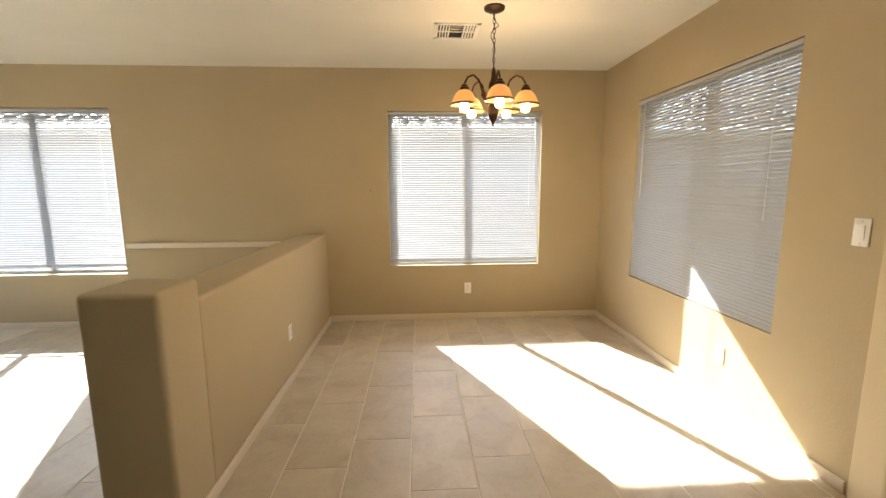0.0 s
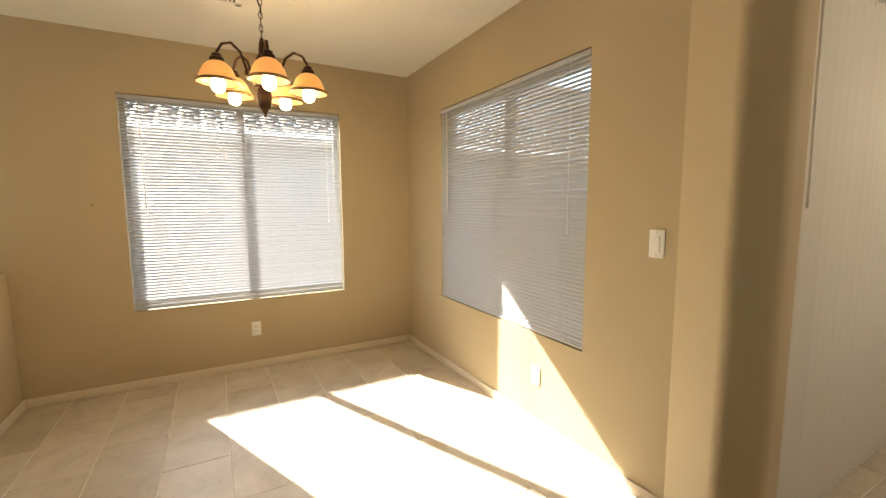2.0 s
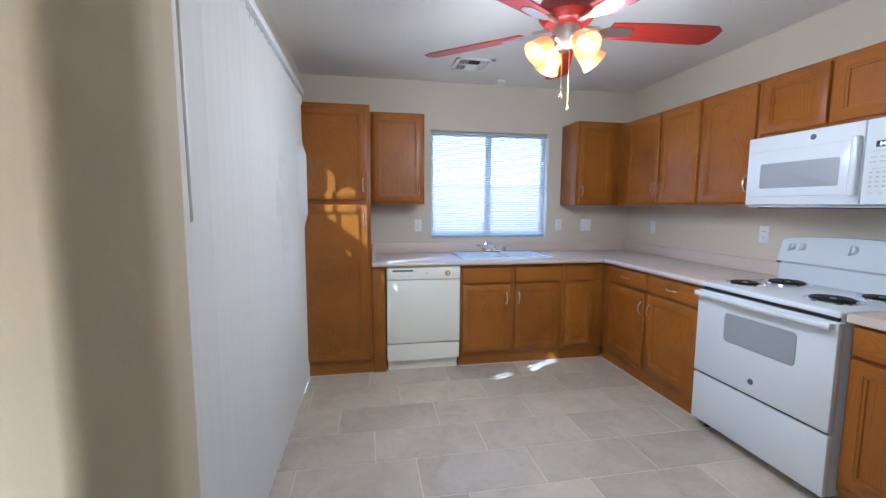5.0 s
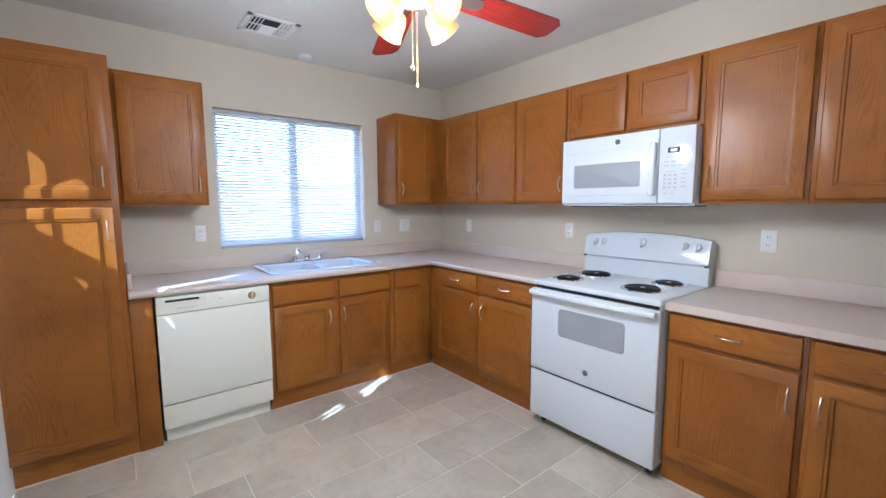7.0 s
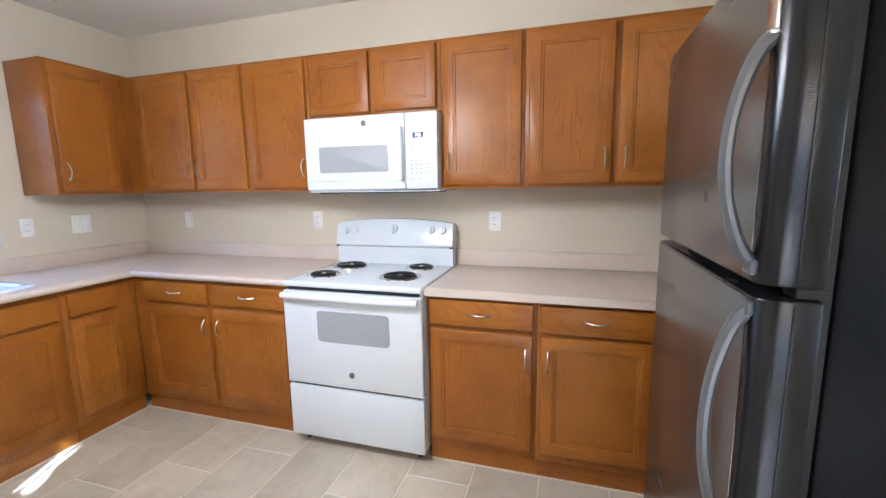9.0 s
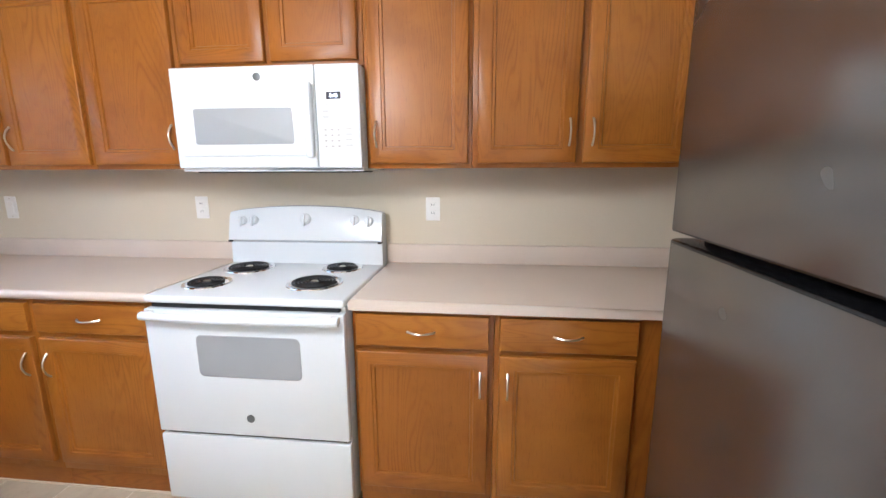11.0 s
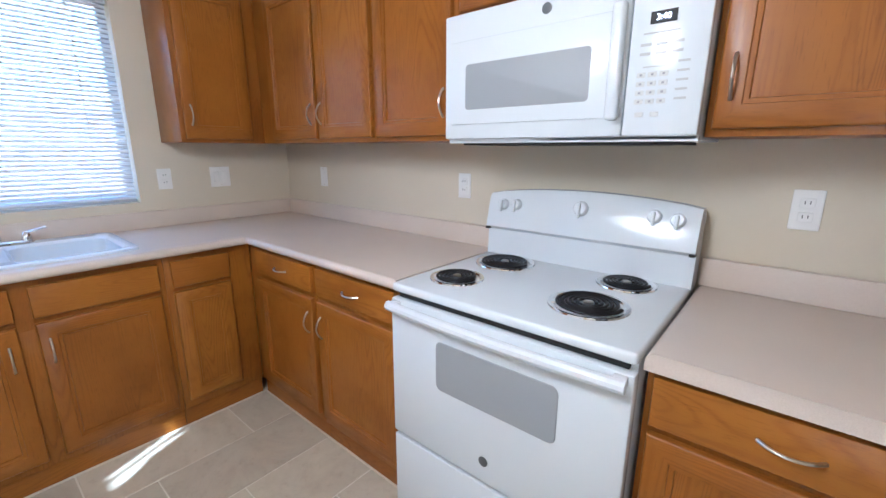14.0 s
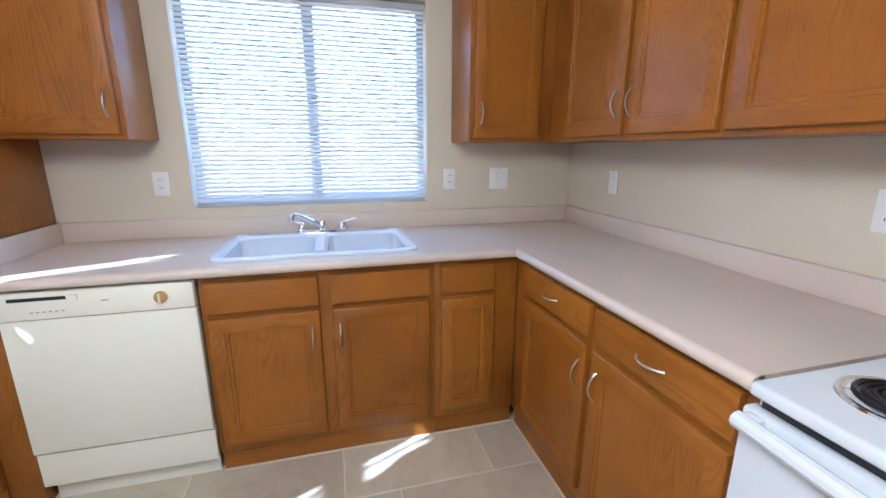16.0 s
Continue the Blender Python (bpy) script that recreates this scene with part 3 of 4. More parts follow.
def east_base(y_hi, y_lo, fronts, label):
    return cabinet("base_cabinet", pose(EAST, y_hi, 0, 0, 0, -90), y_hi - y_lo, 0.60, 0, 0.875, [(k, y_hi - a, y_hi - b, p, q, g) for k, a, b, p, q, g in fronts], label, 0.10, "base cabinets", 0.2 if y_lo > -0.6 else 0.0)


ONE = "oak base cabinet with a drawer over a panelled door"
south_base(5.778, 5.178, [("drawer", 5.68, 5.195, 0.735, 0.855, "c"), ("door", 5.68, 5.195, 0.145, 0.71, "tr")], ONE)
south_base(5.176, 4.648, [("drawer", 5.158, 4.675, 0.735, 0.855, "c"), ("door", 5.158, 4.675, 0.145, 0.71, "tl")], ONE)
south_base(3.858, 3.338, [("drawer", 3.842, 3.356, 0.735, 0.858, "c"), ("door", 3.842, 3.356, 0.145, 0.715, "tr")], ONE)
south_base(3.336, 2.762, [("drawer", 3.318, 2.848, 0.735, 0.858, "c"), ("door", 3.318, 2.848, 0.145, 0.715, "tl")], "oak end base cabinet with a drawer over a panelled door")
east_base(0.326, -0.592, [("drawer", 0.305, -0.105, 0.722, 0.845, "none"), ("drawer", -0.155, -0.568, 0.722, 0.845, "none"), ("door", 0.305, -0.105, 0.135, 0.70, "tr"), ("door", -0.155, -0.568, 0.135, 0.70, "tl")], "oak sink cabinet with two false drawers and two doors")
east_base(-0.594, -0.984, [("drawer", -0.618, -0.87, 0.722, 0.845, "none"), ("door", -0.618, -0.87, 0.145, 0.70, "none")], "narrow oak corner cabinet with a panelled door")

cabinet("base_cabinet", pose(2.77, -0.984, 0, 0, 0, 90), 0.35, 0.66, 0, 0.875, [], "plain oak corner base cabinet beside the refrigerator", 0.10, "base cabinets")
cabinet("pantry_cabinet", pose(5.75, 1.632, 0, 0, 0, -90), 0.582, 0.63, 0, 2.125, [("door", 0.035, 0.555, 1.405, 2.10, "br"), ("door", 0.035, 0.555, 0.135, 1.365, "tr")], "tall oak pantry cabinet with two panelled doors", 0.10)
fill = thing("cabinet_filler", pose(5.772, 1.048, 0, 0, 0, -90), "oak filler strip between pantry and dishwasher", "filler")
part("panel", boxes((0, 0.106, 0, 0.55, 0.0, 0.872), bev=0.002), OAK, fill)


def upper(m, w, z0, z1, fronts, label):
    return cabinet("wall_cabinet", m, w, 0.31, z0, z1, fronts, label, 0, "wall cabinets")


def south_upper(x_hi, x_lo, z0, fronts, label):
    return upper(pose(x_hi, -1.272, 0, 0, 0, 180), x_hi - x_lo, z0, 2.125, [("door", x_hi - a, x_hi - b, z0 + 0.018, 2.105, g) for a, b, g in fronts], label)


upper(pose(6.073, 1.046, 0, 0, 0, -90), 0.462, 1.375, 2.145, [("door", 0.02, 0.442, 1.393, 2.125, "br")], "oak wall cabinet beside the window")
upper(pose(6.073, -0.838, 0, 0, 0, -90), 0.745, 1.375, 2.145, [("door", 0.022, 0.36, 1.393, 2.125, "bl")], "oak corner wall cabinet with one door")
south_upper(6.07, 5.084, 1.375, [(5.93, 5.51, "br"), (5.488, 5.098, "bl")], "oak wall cabinet with a pair of panelled doors")
south_upper(5.082, 4.645, 1.375, [(5.068, 4.66, "br")], "oak wall cabinet with one panelled door")
south_upper(4.643, 3.862, 1.775, [(4.622, 4.262, "none"), (4.238, 3.882, "none")], "short oak wall cabinet over the microwave")
south_upper(3.86, 3.434, 1.375, [(3.845, 3.448, "bl")], "oak wall cabinet with lighter golden grain")
south_upper(3.432, 2.104, 1.375, [(3.412, 3.032, "br"), (3.006, 2.62, "bl")], "oak wall cabinet with a pair of panelled doors")

# ---- worktop, sink and tap ----
def rounded_plan(bm, pts, z0, z1):
    lo = [bm.verts.new((x, y, z0)) for x, y in pts]
    hi = [bm.verts.new((x, y, z1)) for x, y in pts]
    bm.faces.new(lo[::-1])
    top = bm.faces.new(hi)
    n = len(pts)
    for i in range(n):
        bm.faces.new((lo[i], lo[(i + 1) % n], hi[(i + 1) % n], hi[i]))
    return top


def bevel_top(bm, z, r):
    es = [e for e in bm.edges if abs(e.verts[0].co.z - z) < 1e-5 and abs(e.verts[1].co.z - z) < 1e-5]
    bmesh.ops.bevel(bm, geom=es, offset=r, segments=3, profile=0.5, affect="EDGES")


SX0, SX1, SY0, SY1 = 5.835, 6.30, -0.50, 0.265      # the hole for the sink
wt = thing("worktop", pose(0, 0, 0), "speckled beige laminate worktop with a low upstand", "worktop")
bm = bmesh.new()
box(bm, 5.742, SX0, -0.96, 1.046, 0.876, 0.914)
box(bm, SX0, SX1, SY1, 1.046, 0.876, 0.914)
box(bm, SX0, SX1, -0.96, SY0, 0.876, 0.914)
box(bm, SX1, 6.384, -0.96, 1.046, 0.876, 0.914)
box(bm, 4.646, 6.384, -1.583, -0.96, 0.876, 0.914)
bmesh.ops.remove_doubles(bm, verts=bm.verts, dist=1e-4)
part("slab", bm, COUNTER, wt)
bm = bmesh.new()
tube(bm, [(5.742, 1.046, 0.895), (5.742, -0.965, 0.895)], 0.0195, 12)
tube(bm, [(5.742, -0.962, 0.895), (4.646, -0.962, 0.895)], 0.0195, 12)
part("front_edge", bm, COUNTER, wt)
part("upstand", boxes((6.362, 6.384, -1.583, 1.046, 0.914, 1.006), bev=0.004), COUNTER, wt)
part("upstand", boxes((4.646, 6.362, -1.583, -1.561, 0.914, 1.006), bev=0.004), COUNTER, wt)
part("upstand", boxes((5.80, 6.362, 1.026, 1.046, 0.914, 1.006), bev=0.004), COUNTER, wt)

w2 = thing("worktop", pose(0, 0, 0), "speckled beige laminate worktop turning a corner towards the refrigerator", "worktop")
bm = bmesh.new()
rounded_plan(bm, [(3.860, -1.583), (3.860, -0.945), (2.785, -0.945), (2.748, -0.915), (2.748, -0.628), (2.104, -0.628), (2.104, -1.583)], 0.876, 0.914)
bevel_top(bm, 0.914, 0.012)
part("slab", bm, COUNTER, w2)
part("upstand", boxes((2.126, 3.860, -1.583, -1.561, 0.914, 1.006), bev=0.004), COUNTER, w2)
part("upstand", boxes((2.104, 2.126, -1.583, -0.628, 0.914, 1.006), bev=0.004), COUNTER, w2)

sk = thing("kitchen_sink", pose(6.068, -0.118, 0.914), "white double-bowl drop-in sink", "sink")
bm = bmesh.new()


def rrect(cx, cy, hx, hy, r, z, n=5):
    out = []
    for qx, qy, a0 in ((1, 1, 0), (-1, 1, 90), (-1, -1, 180), (1, -1, 270)):
        for i in range(n):
            a = radians(a0 + 90 * i / (n - 1))
            out.append((cx + qx * (hx - r) + r * math.cos(a), cy + qy * (hy - r) + r * math.sin(a), z))
    return out


def loft(bm, rings, cap_last=True):
    vs = [[bm.verts.new(p) for p in ring] for ring in rings]
    n = len(vs[0])
    for a, b in zip(vs, vs[1:]):
        for i in range(n):
            bm.faces.new((a[i], a[(i + 1) % n], b[(i + 1) % n], b[i]))
    if cap_last:
        bm.faces.new(vs[-1])
    return vs


outer = [rrect(0, 0, 0.268, 0.415, 0.05, 0.001), rrect(0, 0, 0.266, 0.413, 0.05, 0.010), rrect(0, 0, 0.256, 0.403, 0.045, 0.014)]
ov = loft(bm, outer, False)
deck = []
for cy in (-0.2, 0.2):
    rings = [rrect(-0.03, cy, 0.205, 0.180, 0.055, 0.0125), rrect(-0.03, cy, 0.192, 0.168, 0.05, 0.002), rrect(-0.03, cy, 0.180, 0.156, 0.05, -0.14), rrect(-0.03, cy, 0.13, 0.11, 0.05, -0.165)]
    deck.append(loft(bm, rings)[0])
edges = []
for ring in (ov[-1], *deck):
    n = len(ring)
    edges += [bm.edges.get((ring[i], ring[(i + 1) % n])) for i in range(n)]
bmesh.ops.triangle_fill(bm, edges=edges, use_beauty=True, use_dissolve=False)
part("basin", bm, SINKW, sk)
for cy in (-0.2, 0.2):
    part("drain", lathe(bmesh.new(), [(0.045, -0.1645), (0.043, -0.160), (0.03, -0.163), (0.005, -0.164)], 20, (-0.03, cy, 0)), CHROME, sk, "chrome drain strainer")

fc = thing("tap", pose(6.287, -0.125, 0.923, 0, 0, 90), "chrome two-lever kitchen tap behind the sink", "tap")
bm = bmesh.new()
loft(bm, [rrect(0, 0, 0.125, 0.026, 0.025, 0.0), rrect(0, 0, 0.123, 0.024, 0.024, 0.012), rrect(0, 0, 0.112, 0.016, 0.015, 0.018)])
part("base_plate", bm, CHROME, fc)
bm = bmesh.new()
lathe(bm, [(0.022, 0.015), (0.02, 0.05), (0.012, 0.062)], 16)
tube(bm, [(0, 0.005, 0.036), (0.0, 0.09, 0.076), (0, 0.165, 0.112), (0, 0.185, 0.114), (0, 0.196, 0.104), (0, 0.198, 0.086)], [0.013, 0.012, 0.012, 0.012, 0.012, 0.013], 10)
part("spout", bm, CHROME, fc, "", pose(0, 0, 0, 0, 0, -42))
for sx in (-1, 1):
    bm = bmesh.new()
    lathe(bm, [(0.02, 0.012), (0.019, 0.035), (0.012, 0.05), (0.006, 0.055)], 16, (sx * 0.1, 0, 0))
    tube(bm, [(sx * 0.1, 0, 0.048), (sx * 0.135, -0.004, 0.058), (sx * 0.17, -0.008, 0.066)], [0.006, 0.005, 0.006], 8)
    part("lever", bm, CHROME, fc)

# ---- dishwasher ----
dw = thing("dishwasher", pose(5.745, 0.932, 0, 0, 0, -90), "cream white built-in dishwasher with a dial", "dishwasher")
part("body", boxes((0.004, 0.596, 0.035, 0.58, 0.10, 0.868)), CREAM, dw)
part("door", boxes((0.0, 0.60, 0, 0.034, 0.240, 0.765), bev=0.006), CREAM, dw)
cp = part("control_panel", boxes((0.0, 0.60, -0.008, 0.034, 0.768, 0.866), bev=0.006), CREAM, dw)
part("vent_slot", boxes((0.045, 0.21, -0.0095, -0.006, 0.836, 0.848)), DARK, cp)
part("latch", boxes((0.215, 0.245, -0.013, -0.007, 0.832, 0.852), bev=0.002), CREAM, cp)
part("dial", lathe(bmesh.new(), [(0.022, 0), (0.022, 0.008), (0.017, 0.016), (0.004, 0.017)], 20), BRASS, cp, "yellowed round dial", pose(0.495, -0.008, 0.818, 90))
part("dial_grip", boxes((-0.003, 0.003, -0.018, 0.018, 0, 0.006), bev=0.001), CREAM, cp, "", pose(0.495, -0.024, 0.818, 90, 0, 0))
for k in range(6):
    part("mark", boxes((0.10 + k * 0.018, 0.11 + k * 0.018, -0.0086, -0.0078, 0.794, 0.797)), KEY, cp)
part("badge", boxes((0.31, 0.335, -0.0088, -0.0078, 0.820, 0.824)), KEY, cp)
part("kick_panel", boxes((0.0, 0.60, 0.012, 0.034, 0.092, 0.232), bev=0.004), CREAM, dw)
part("toe_panel", boxes((0.01, 0.59, 0.06, 0.075, 0.0, 0.10)), CREAM, dw)

# ---- cooker ----
ck = thing("electric_cooker", pose(4.638, -0.945, 0, 0, 0, 180), "white freestanding electric cooker with four coil burners", "cooker")
CW = 0.77
part("body", boxes((0.004, CW - 0.004, 0.012, 0.635, 0.055, 0.885), bev=0.003), WHITE, ck)
bm = bmesh.new()
box(bm, 0.0, CW, -0.020, 0.63, 0.886, 0.916, bev=0.010, seg=3)
part("cooktop", bm, WHITE, ck)
# Black strip: the shade under the cooktop's edge as colour.
part("vent_gap_shade", boxes((0.02, CW - 0.02, -0.004, 0.02, 0.868, 0.887)), DARK, ck)
od = part("oven_door", boxes((0.0, CW, -0.025, 0.012, 0.362, 0.866), bev=0.007), WHITE, ck)
bm = bmesh.new()
loft(bm, [[(x, -0.0255, z) for x, z, _ in rrect(0.40, 0.688, 0.202, 0.083, 0.022, 0)], [(x, -0.0275, z) for x, z, _ in rrect(0.40, 0.688, 0.200, 0.081, 0.022, 0)]])
part("oven_window", bm, GREYGLASS, od, "grey tinted oven window")
bm = bmesh.new()
pts = [(0.012 + (CW - 0.024) * i / 12, -0.050 - 0.014 * math.sin(math.pi * i / 12), 0.847) for i in range(13)]
tube(bm, pts, 0.0165, 10)
for x in (0.03, CW - 0.03):
    box(bm, x - 0.016, x + 0.016, -0.052, -0.02, 0.833, 0.861, bev=0.004)
part("door_handle", bm, WHITE, od, "long white bar handle")
part("emblem", lathe(bmesh.new(), [(0.016, 0), (0.016, 0.002), (0.012, 0.003)], 20), EMBLEM, od, "round grey emblem", pose(0.385, -0.025, 0.438, 90))
dr = part("storage_drawer", boxes((0.0, CW, -0.022, 0.012, 0.058, 0.348), bev=0.006), WHITE, ck)
# Black strip for the shade between door and drawer.
part("drawer_gap_shade", boxes((0.02, CW - 0.02, -0.006, 0.012, 0.348, 0.362)), DARK, dr)
for x in (0.05, CW - 0.05):
    part("foot", lathe(bmesh.new(), [(0.018, 0), (0.018, 0.06)], 12, (x, 0.06, 0)), DARK, ck)
# the raised back with its knobs
bm = bmesh.new()
n = 14
rows = []
for i in range(n + 1):
    x = CW * i / n
    crown = 0.030 * math.sin(math.pi * i / n) ** 0.7 if 0 < i < n else 0.0
    rows.append([bm.verts.new(p) for p in ((x, 0.545, 0.914), (x, 0.550, 1.020), (x, 0.528, 1.034), (x, 0.555, 1.150 + crown), (x, 0.568, 1.166 + crown), (x, 0.600, 1.168 + crown), (x, 0.636, 1.150 + crown), (x, 0.636, 0.914))])
for a, b in zip(rows, rows[1:]):
    for k in range(8):
        bm.faces.new((a[k], a[(k + 1) % 8], b[(k + 1) % 8], b[k]))
bm.faces.new(rows[0])
bm.faces.new(rows[-1][::-1])
bg = part("backguard", bm, WHITE, ck, "white back panel with a curved top")
tilt = math.degrees(math.atan2(0.027, 0.116))
for x, z, r in ((0.074, 1.126, 0.022), (0.133, 1.129, 0.022), (0.395, 1.136, 0.027), (0.640, 1.133, 0.022), (0.709, 1.128, 0.022)):
    y = 0.528 + (z - 1.034) * 0.233
    part("knob", lathe(bmesh.new(), [(r, 0), (r, 0.008), (r * 0.86, 0.020), (r * 0.78, 0.022)], 20), WHITE, bg, "", pose(x, y - 0.001, z, 90 - tilt))
    part("knob_grip", boxes((-0.005, 0.005, -r, r, 0, 0.016), bev=0.003), WHITE, bg, "", pose(x, y - 0.020, z - 0.005, 90 - tilt, 0, 0))
for x in (0.245, 0.279, 0.504):
    z = 1.133
    y = 0.528 + (z - 1.034) * 0.233
    part("indicator", lathe(bmesh.new(), [(0.004, 0), (0.004, 0.002)], 10), KEY if x == 0.245 else DARK, bg, "", pose(x, y - 0.001, z, 90 - tilt))
for x in (0.245, 0.395):
    z = 1.103
    y = 0.528 + (z - 1.034) * 0.233
    part("mark", boxes((-0.012, 0.012, -0.002, 0.002, 0, 0.001)), KEY, bg, "", pose(x, y - 0.0012, z, 90 - tilt))


def burner(x, y, r):
    b = part("burner", lathe(bmesh.new(), [(r + 0.022, 0.0), (r + 0.020, 0.006), (r + 0.010, 0.005), (r + 0.002, -0.002), (0.02, -0.006)], 36), CHROME, ck, "chrome drip pan with a black coil", pose(x, y, 0.9150))
    bm = bmesh.new()
    turns = 5 if r > 0.085 else 4
    pts = []
    for i in range(turns * 28 + 1):
        a = 2 * math.pi * i / 28
        rr = 0.022 + (r - 0.022) * i / (turns * 28)
        pts.append((rr * math.cos(a), rr * math.sin(a), 0.009))
    tube(bm, pts, 0.0052, 6)
    part("coil", bm, COIL, b)
    part("coil_cap", lathe(bmesh.new(), [(0.014, 0.006), (0.014, 0.012), (0.010, 0.013)], 16), NICKEL, b)
    bm = bmesh.new()
    for k in range(3):
        a = radians(90 + 120 * k)
        tube(bm, [(0.01 * math.cos(a), 0.01 * math.sin(a), 0.003), ((r + 0.01) * math.cos(a), (r + 0.01) * math.sin(a), 0.003)], 0.0025, 6)
    part("coil_support", bm, NICKEL, b)


burner(4.638 - 4.504, 0.160, 0.072)
burner(4.638 - 4.481, 0.432, 0.092)
burner(4.638 - 4.041, 0.465, 0.072)
burner(4.638 - 4.064, 0.200, 0.092)
# Black slips paint the shade in the seam at both ends.
for a in (0.0, CW - 0.016):
    part("seam_shade", boxes((a, a + 0.016, 0.524, 0.56, 1.022, 1.030)), DARK, ck)

# ---- microwave over the cooker ----
mw = thing("microwave", pose(4.64, -1.225, 0, 0, 0, 180), "white over-the-range microwave under a wall cabinet", "microwave")
MW = 0.776
part("body", boxes((0.002, MW - 0.002, 0.0, 0.355, 1.366, 1.768), bev=0.004), WHITE, mw)
md = part("door", boxes((0.0, 0.598, -0.024, 0.0, 1.378, 1.768), bev=0.006), WHITE, mw)
bm = bmesh.new()
box(bm, 0.030, 0.560, -0.031, -0.022, 1.425, 1.684, bev=0.004)
part("door_panel", bm, WHITE, md)
bm = bmesh.new()
loft(bm, [[(x, -0.0315, z) for x, z, _ in rrect(0.300, 1.541, 0.208, 0.070, 0.012, 0)], [(x, -0.0325, z) for x, z, _ in rrect(0.300, 1.541, 0.206, 0.068, 0.012, 0)]])
part("door_window", bm, GREYGLASS, md, "grey mesh window")
bm = bmesh.new()
box(bm, 0.560, 0.592, -0.056, -0.022, 1.418, 1.700, bev=0.010, seg=3)
part("door_handle", bm, WHITE, md, "white upright handle")
part("emblem", lathe(bmesh.new(), [(0.015, 0), (0.015, 0.002), (0.011, 0.003)], 20), EMBLEM, md, "round grey emblem", pose(0.368, -0.024, 1.727, 90))
kp = part("keypad_panel", boxes((0.601, MW, -0.024, 0.0, 1.378, 1.768), bev=0.006), WHITE, mw)
part("display", boxes((0.645, 0.703, -0.0262, -0.022, 1.638, 1.665)), DARK, kp, "small black display")
part("mark", boxes((0.632, 0.712, -0.0256, -0.022, 1.617, 1.620)), KEYPRINT, kp)
for r in range(2):
    for c in range(3):
        part("key", boxes((0.628 + c * 0.036, 0.652 + c * 0.036, -0.0256, -0.022, 1.590 - r * 0.021, 1.5965 - r * 0.021)), KEYPRINT, kp)
part("mark", boxes((0.638, 0.690, -0.0256, -0.022, 1.5405, 1.5435)), KEYPRINT, kp)
KEYM = mesh_of("key", boxes((-0.010, 0.010, -0.0014, 0.0, -0.006, 0.006), bev=0.0012), KEYTONE)
for r in range(4):
    for c in range(3):
        part("key", KEYM, KEYTONE, kp, "", pose(0.636 + c * 0.026, -0.024, 1.524 - r * 0.021))
        part("key_mark", boxes((0.633 + c * 0.026, 0.639 + c * 0.026, -0.0260, -0.0253, 1.5215 - r * 0.021, 1.5265 - r * 0.021)), KEY, kp)
for r in range(5):
    part("key", boxes((0.716, 0.742, -0.0256, -0.022, 1.546 - r * 0.021, 1.551 - r * 0.021)), KEYPRINT, kp)
for x in (0.640, 0.676):
    part("key", KEYM, KEYTONE, kp, "", pose(x, -0.024, 1.430))
fc2 = bpy.data.curves.new("clock_text", "FONT")
fc2.body, fc2.size, fc2.align_x, fc2.align_y = "3:40", 0.019, "CENTER", "CENTER"
fc2.extrude = 0.0002
tmp = bpy.data.objects.new("clock_text", fc2)
scene.collection.objects.link(tmp)
digits = bpy.data.meshes.new_from_object(tmp.evaluated_get(bpy.context.evaluated_depsgraph_get()))
bpy.data.objects.remove(tmp)
digits.materials.clear()
digits.materials.append(lamp_glass("lit_digits", (0.8, 0.8, 0.7), 0.5, (0.9, 0.95, 1.0)))
part("clock_digits", digits, WHITE, kp, "lit clock reading 3:40", pose(0.674, -0.0266, 1.651, 90))
part("vent_grille", boxes((0.05, 0.72, 0.02, 0.33, 1.358, 1.367)), DARK, mw, "dark grille and lamp under the microwave")
part("underside_lip", boxes((0.0, MW, 0.0, 0.02, 1.364, 1.378), bev=0.002), WHITE, mw)

# ---- refrigerator ----
fr = thing("refrigerator", pose(2.938, -0.62, 0, 0, 0, 90), "dark slate top-freezer refrigerator with grey arched handles", "refrigerator")
FW = 0.745
part("body", boxes((0.004, FW - 0.004, 0.097, 0.76, 0.04, 1.745), bev=0.008), FRBODY, fr, "black pebbled cabinet")
part("gasket", boxes((0.012, FW - 0.012, 0.083, 0.098, 0.07, 1.74)), DARK, fr)
def soft_door(a, b):
    """A door whose upright edges are drawn round in a wide curve."""
    bm = bmesh.new()
    box(bm, 0.0, FW, 0.0, 0.084, a, b)
    tall = [e for e in bm.edges if abs(e.verts[0].co.z - e.verts[1].co.z) > 0.3 and e.verts[0].co.y < 0.01]
    bmesh.ops.bevel(bm, geom=tall, offset=0.034, segments=7, profile=0.5, affect="EDGES")
    rim = [e for e in bm.edges if e.is_manifold and e.calc_face_angle(0) > 1.0]
    bmesh.ops.bevel(bm, geom=rim, offset=0.005, segments=2, profile=0.5, affect="EDGES")
    return bm


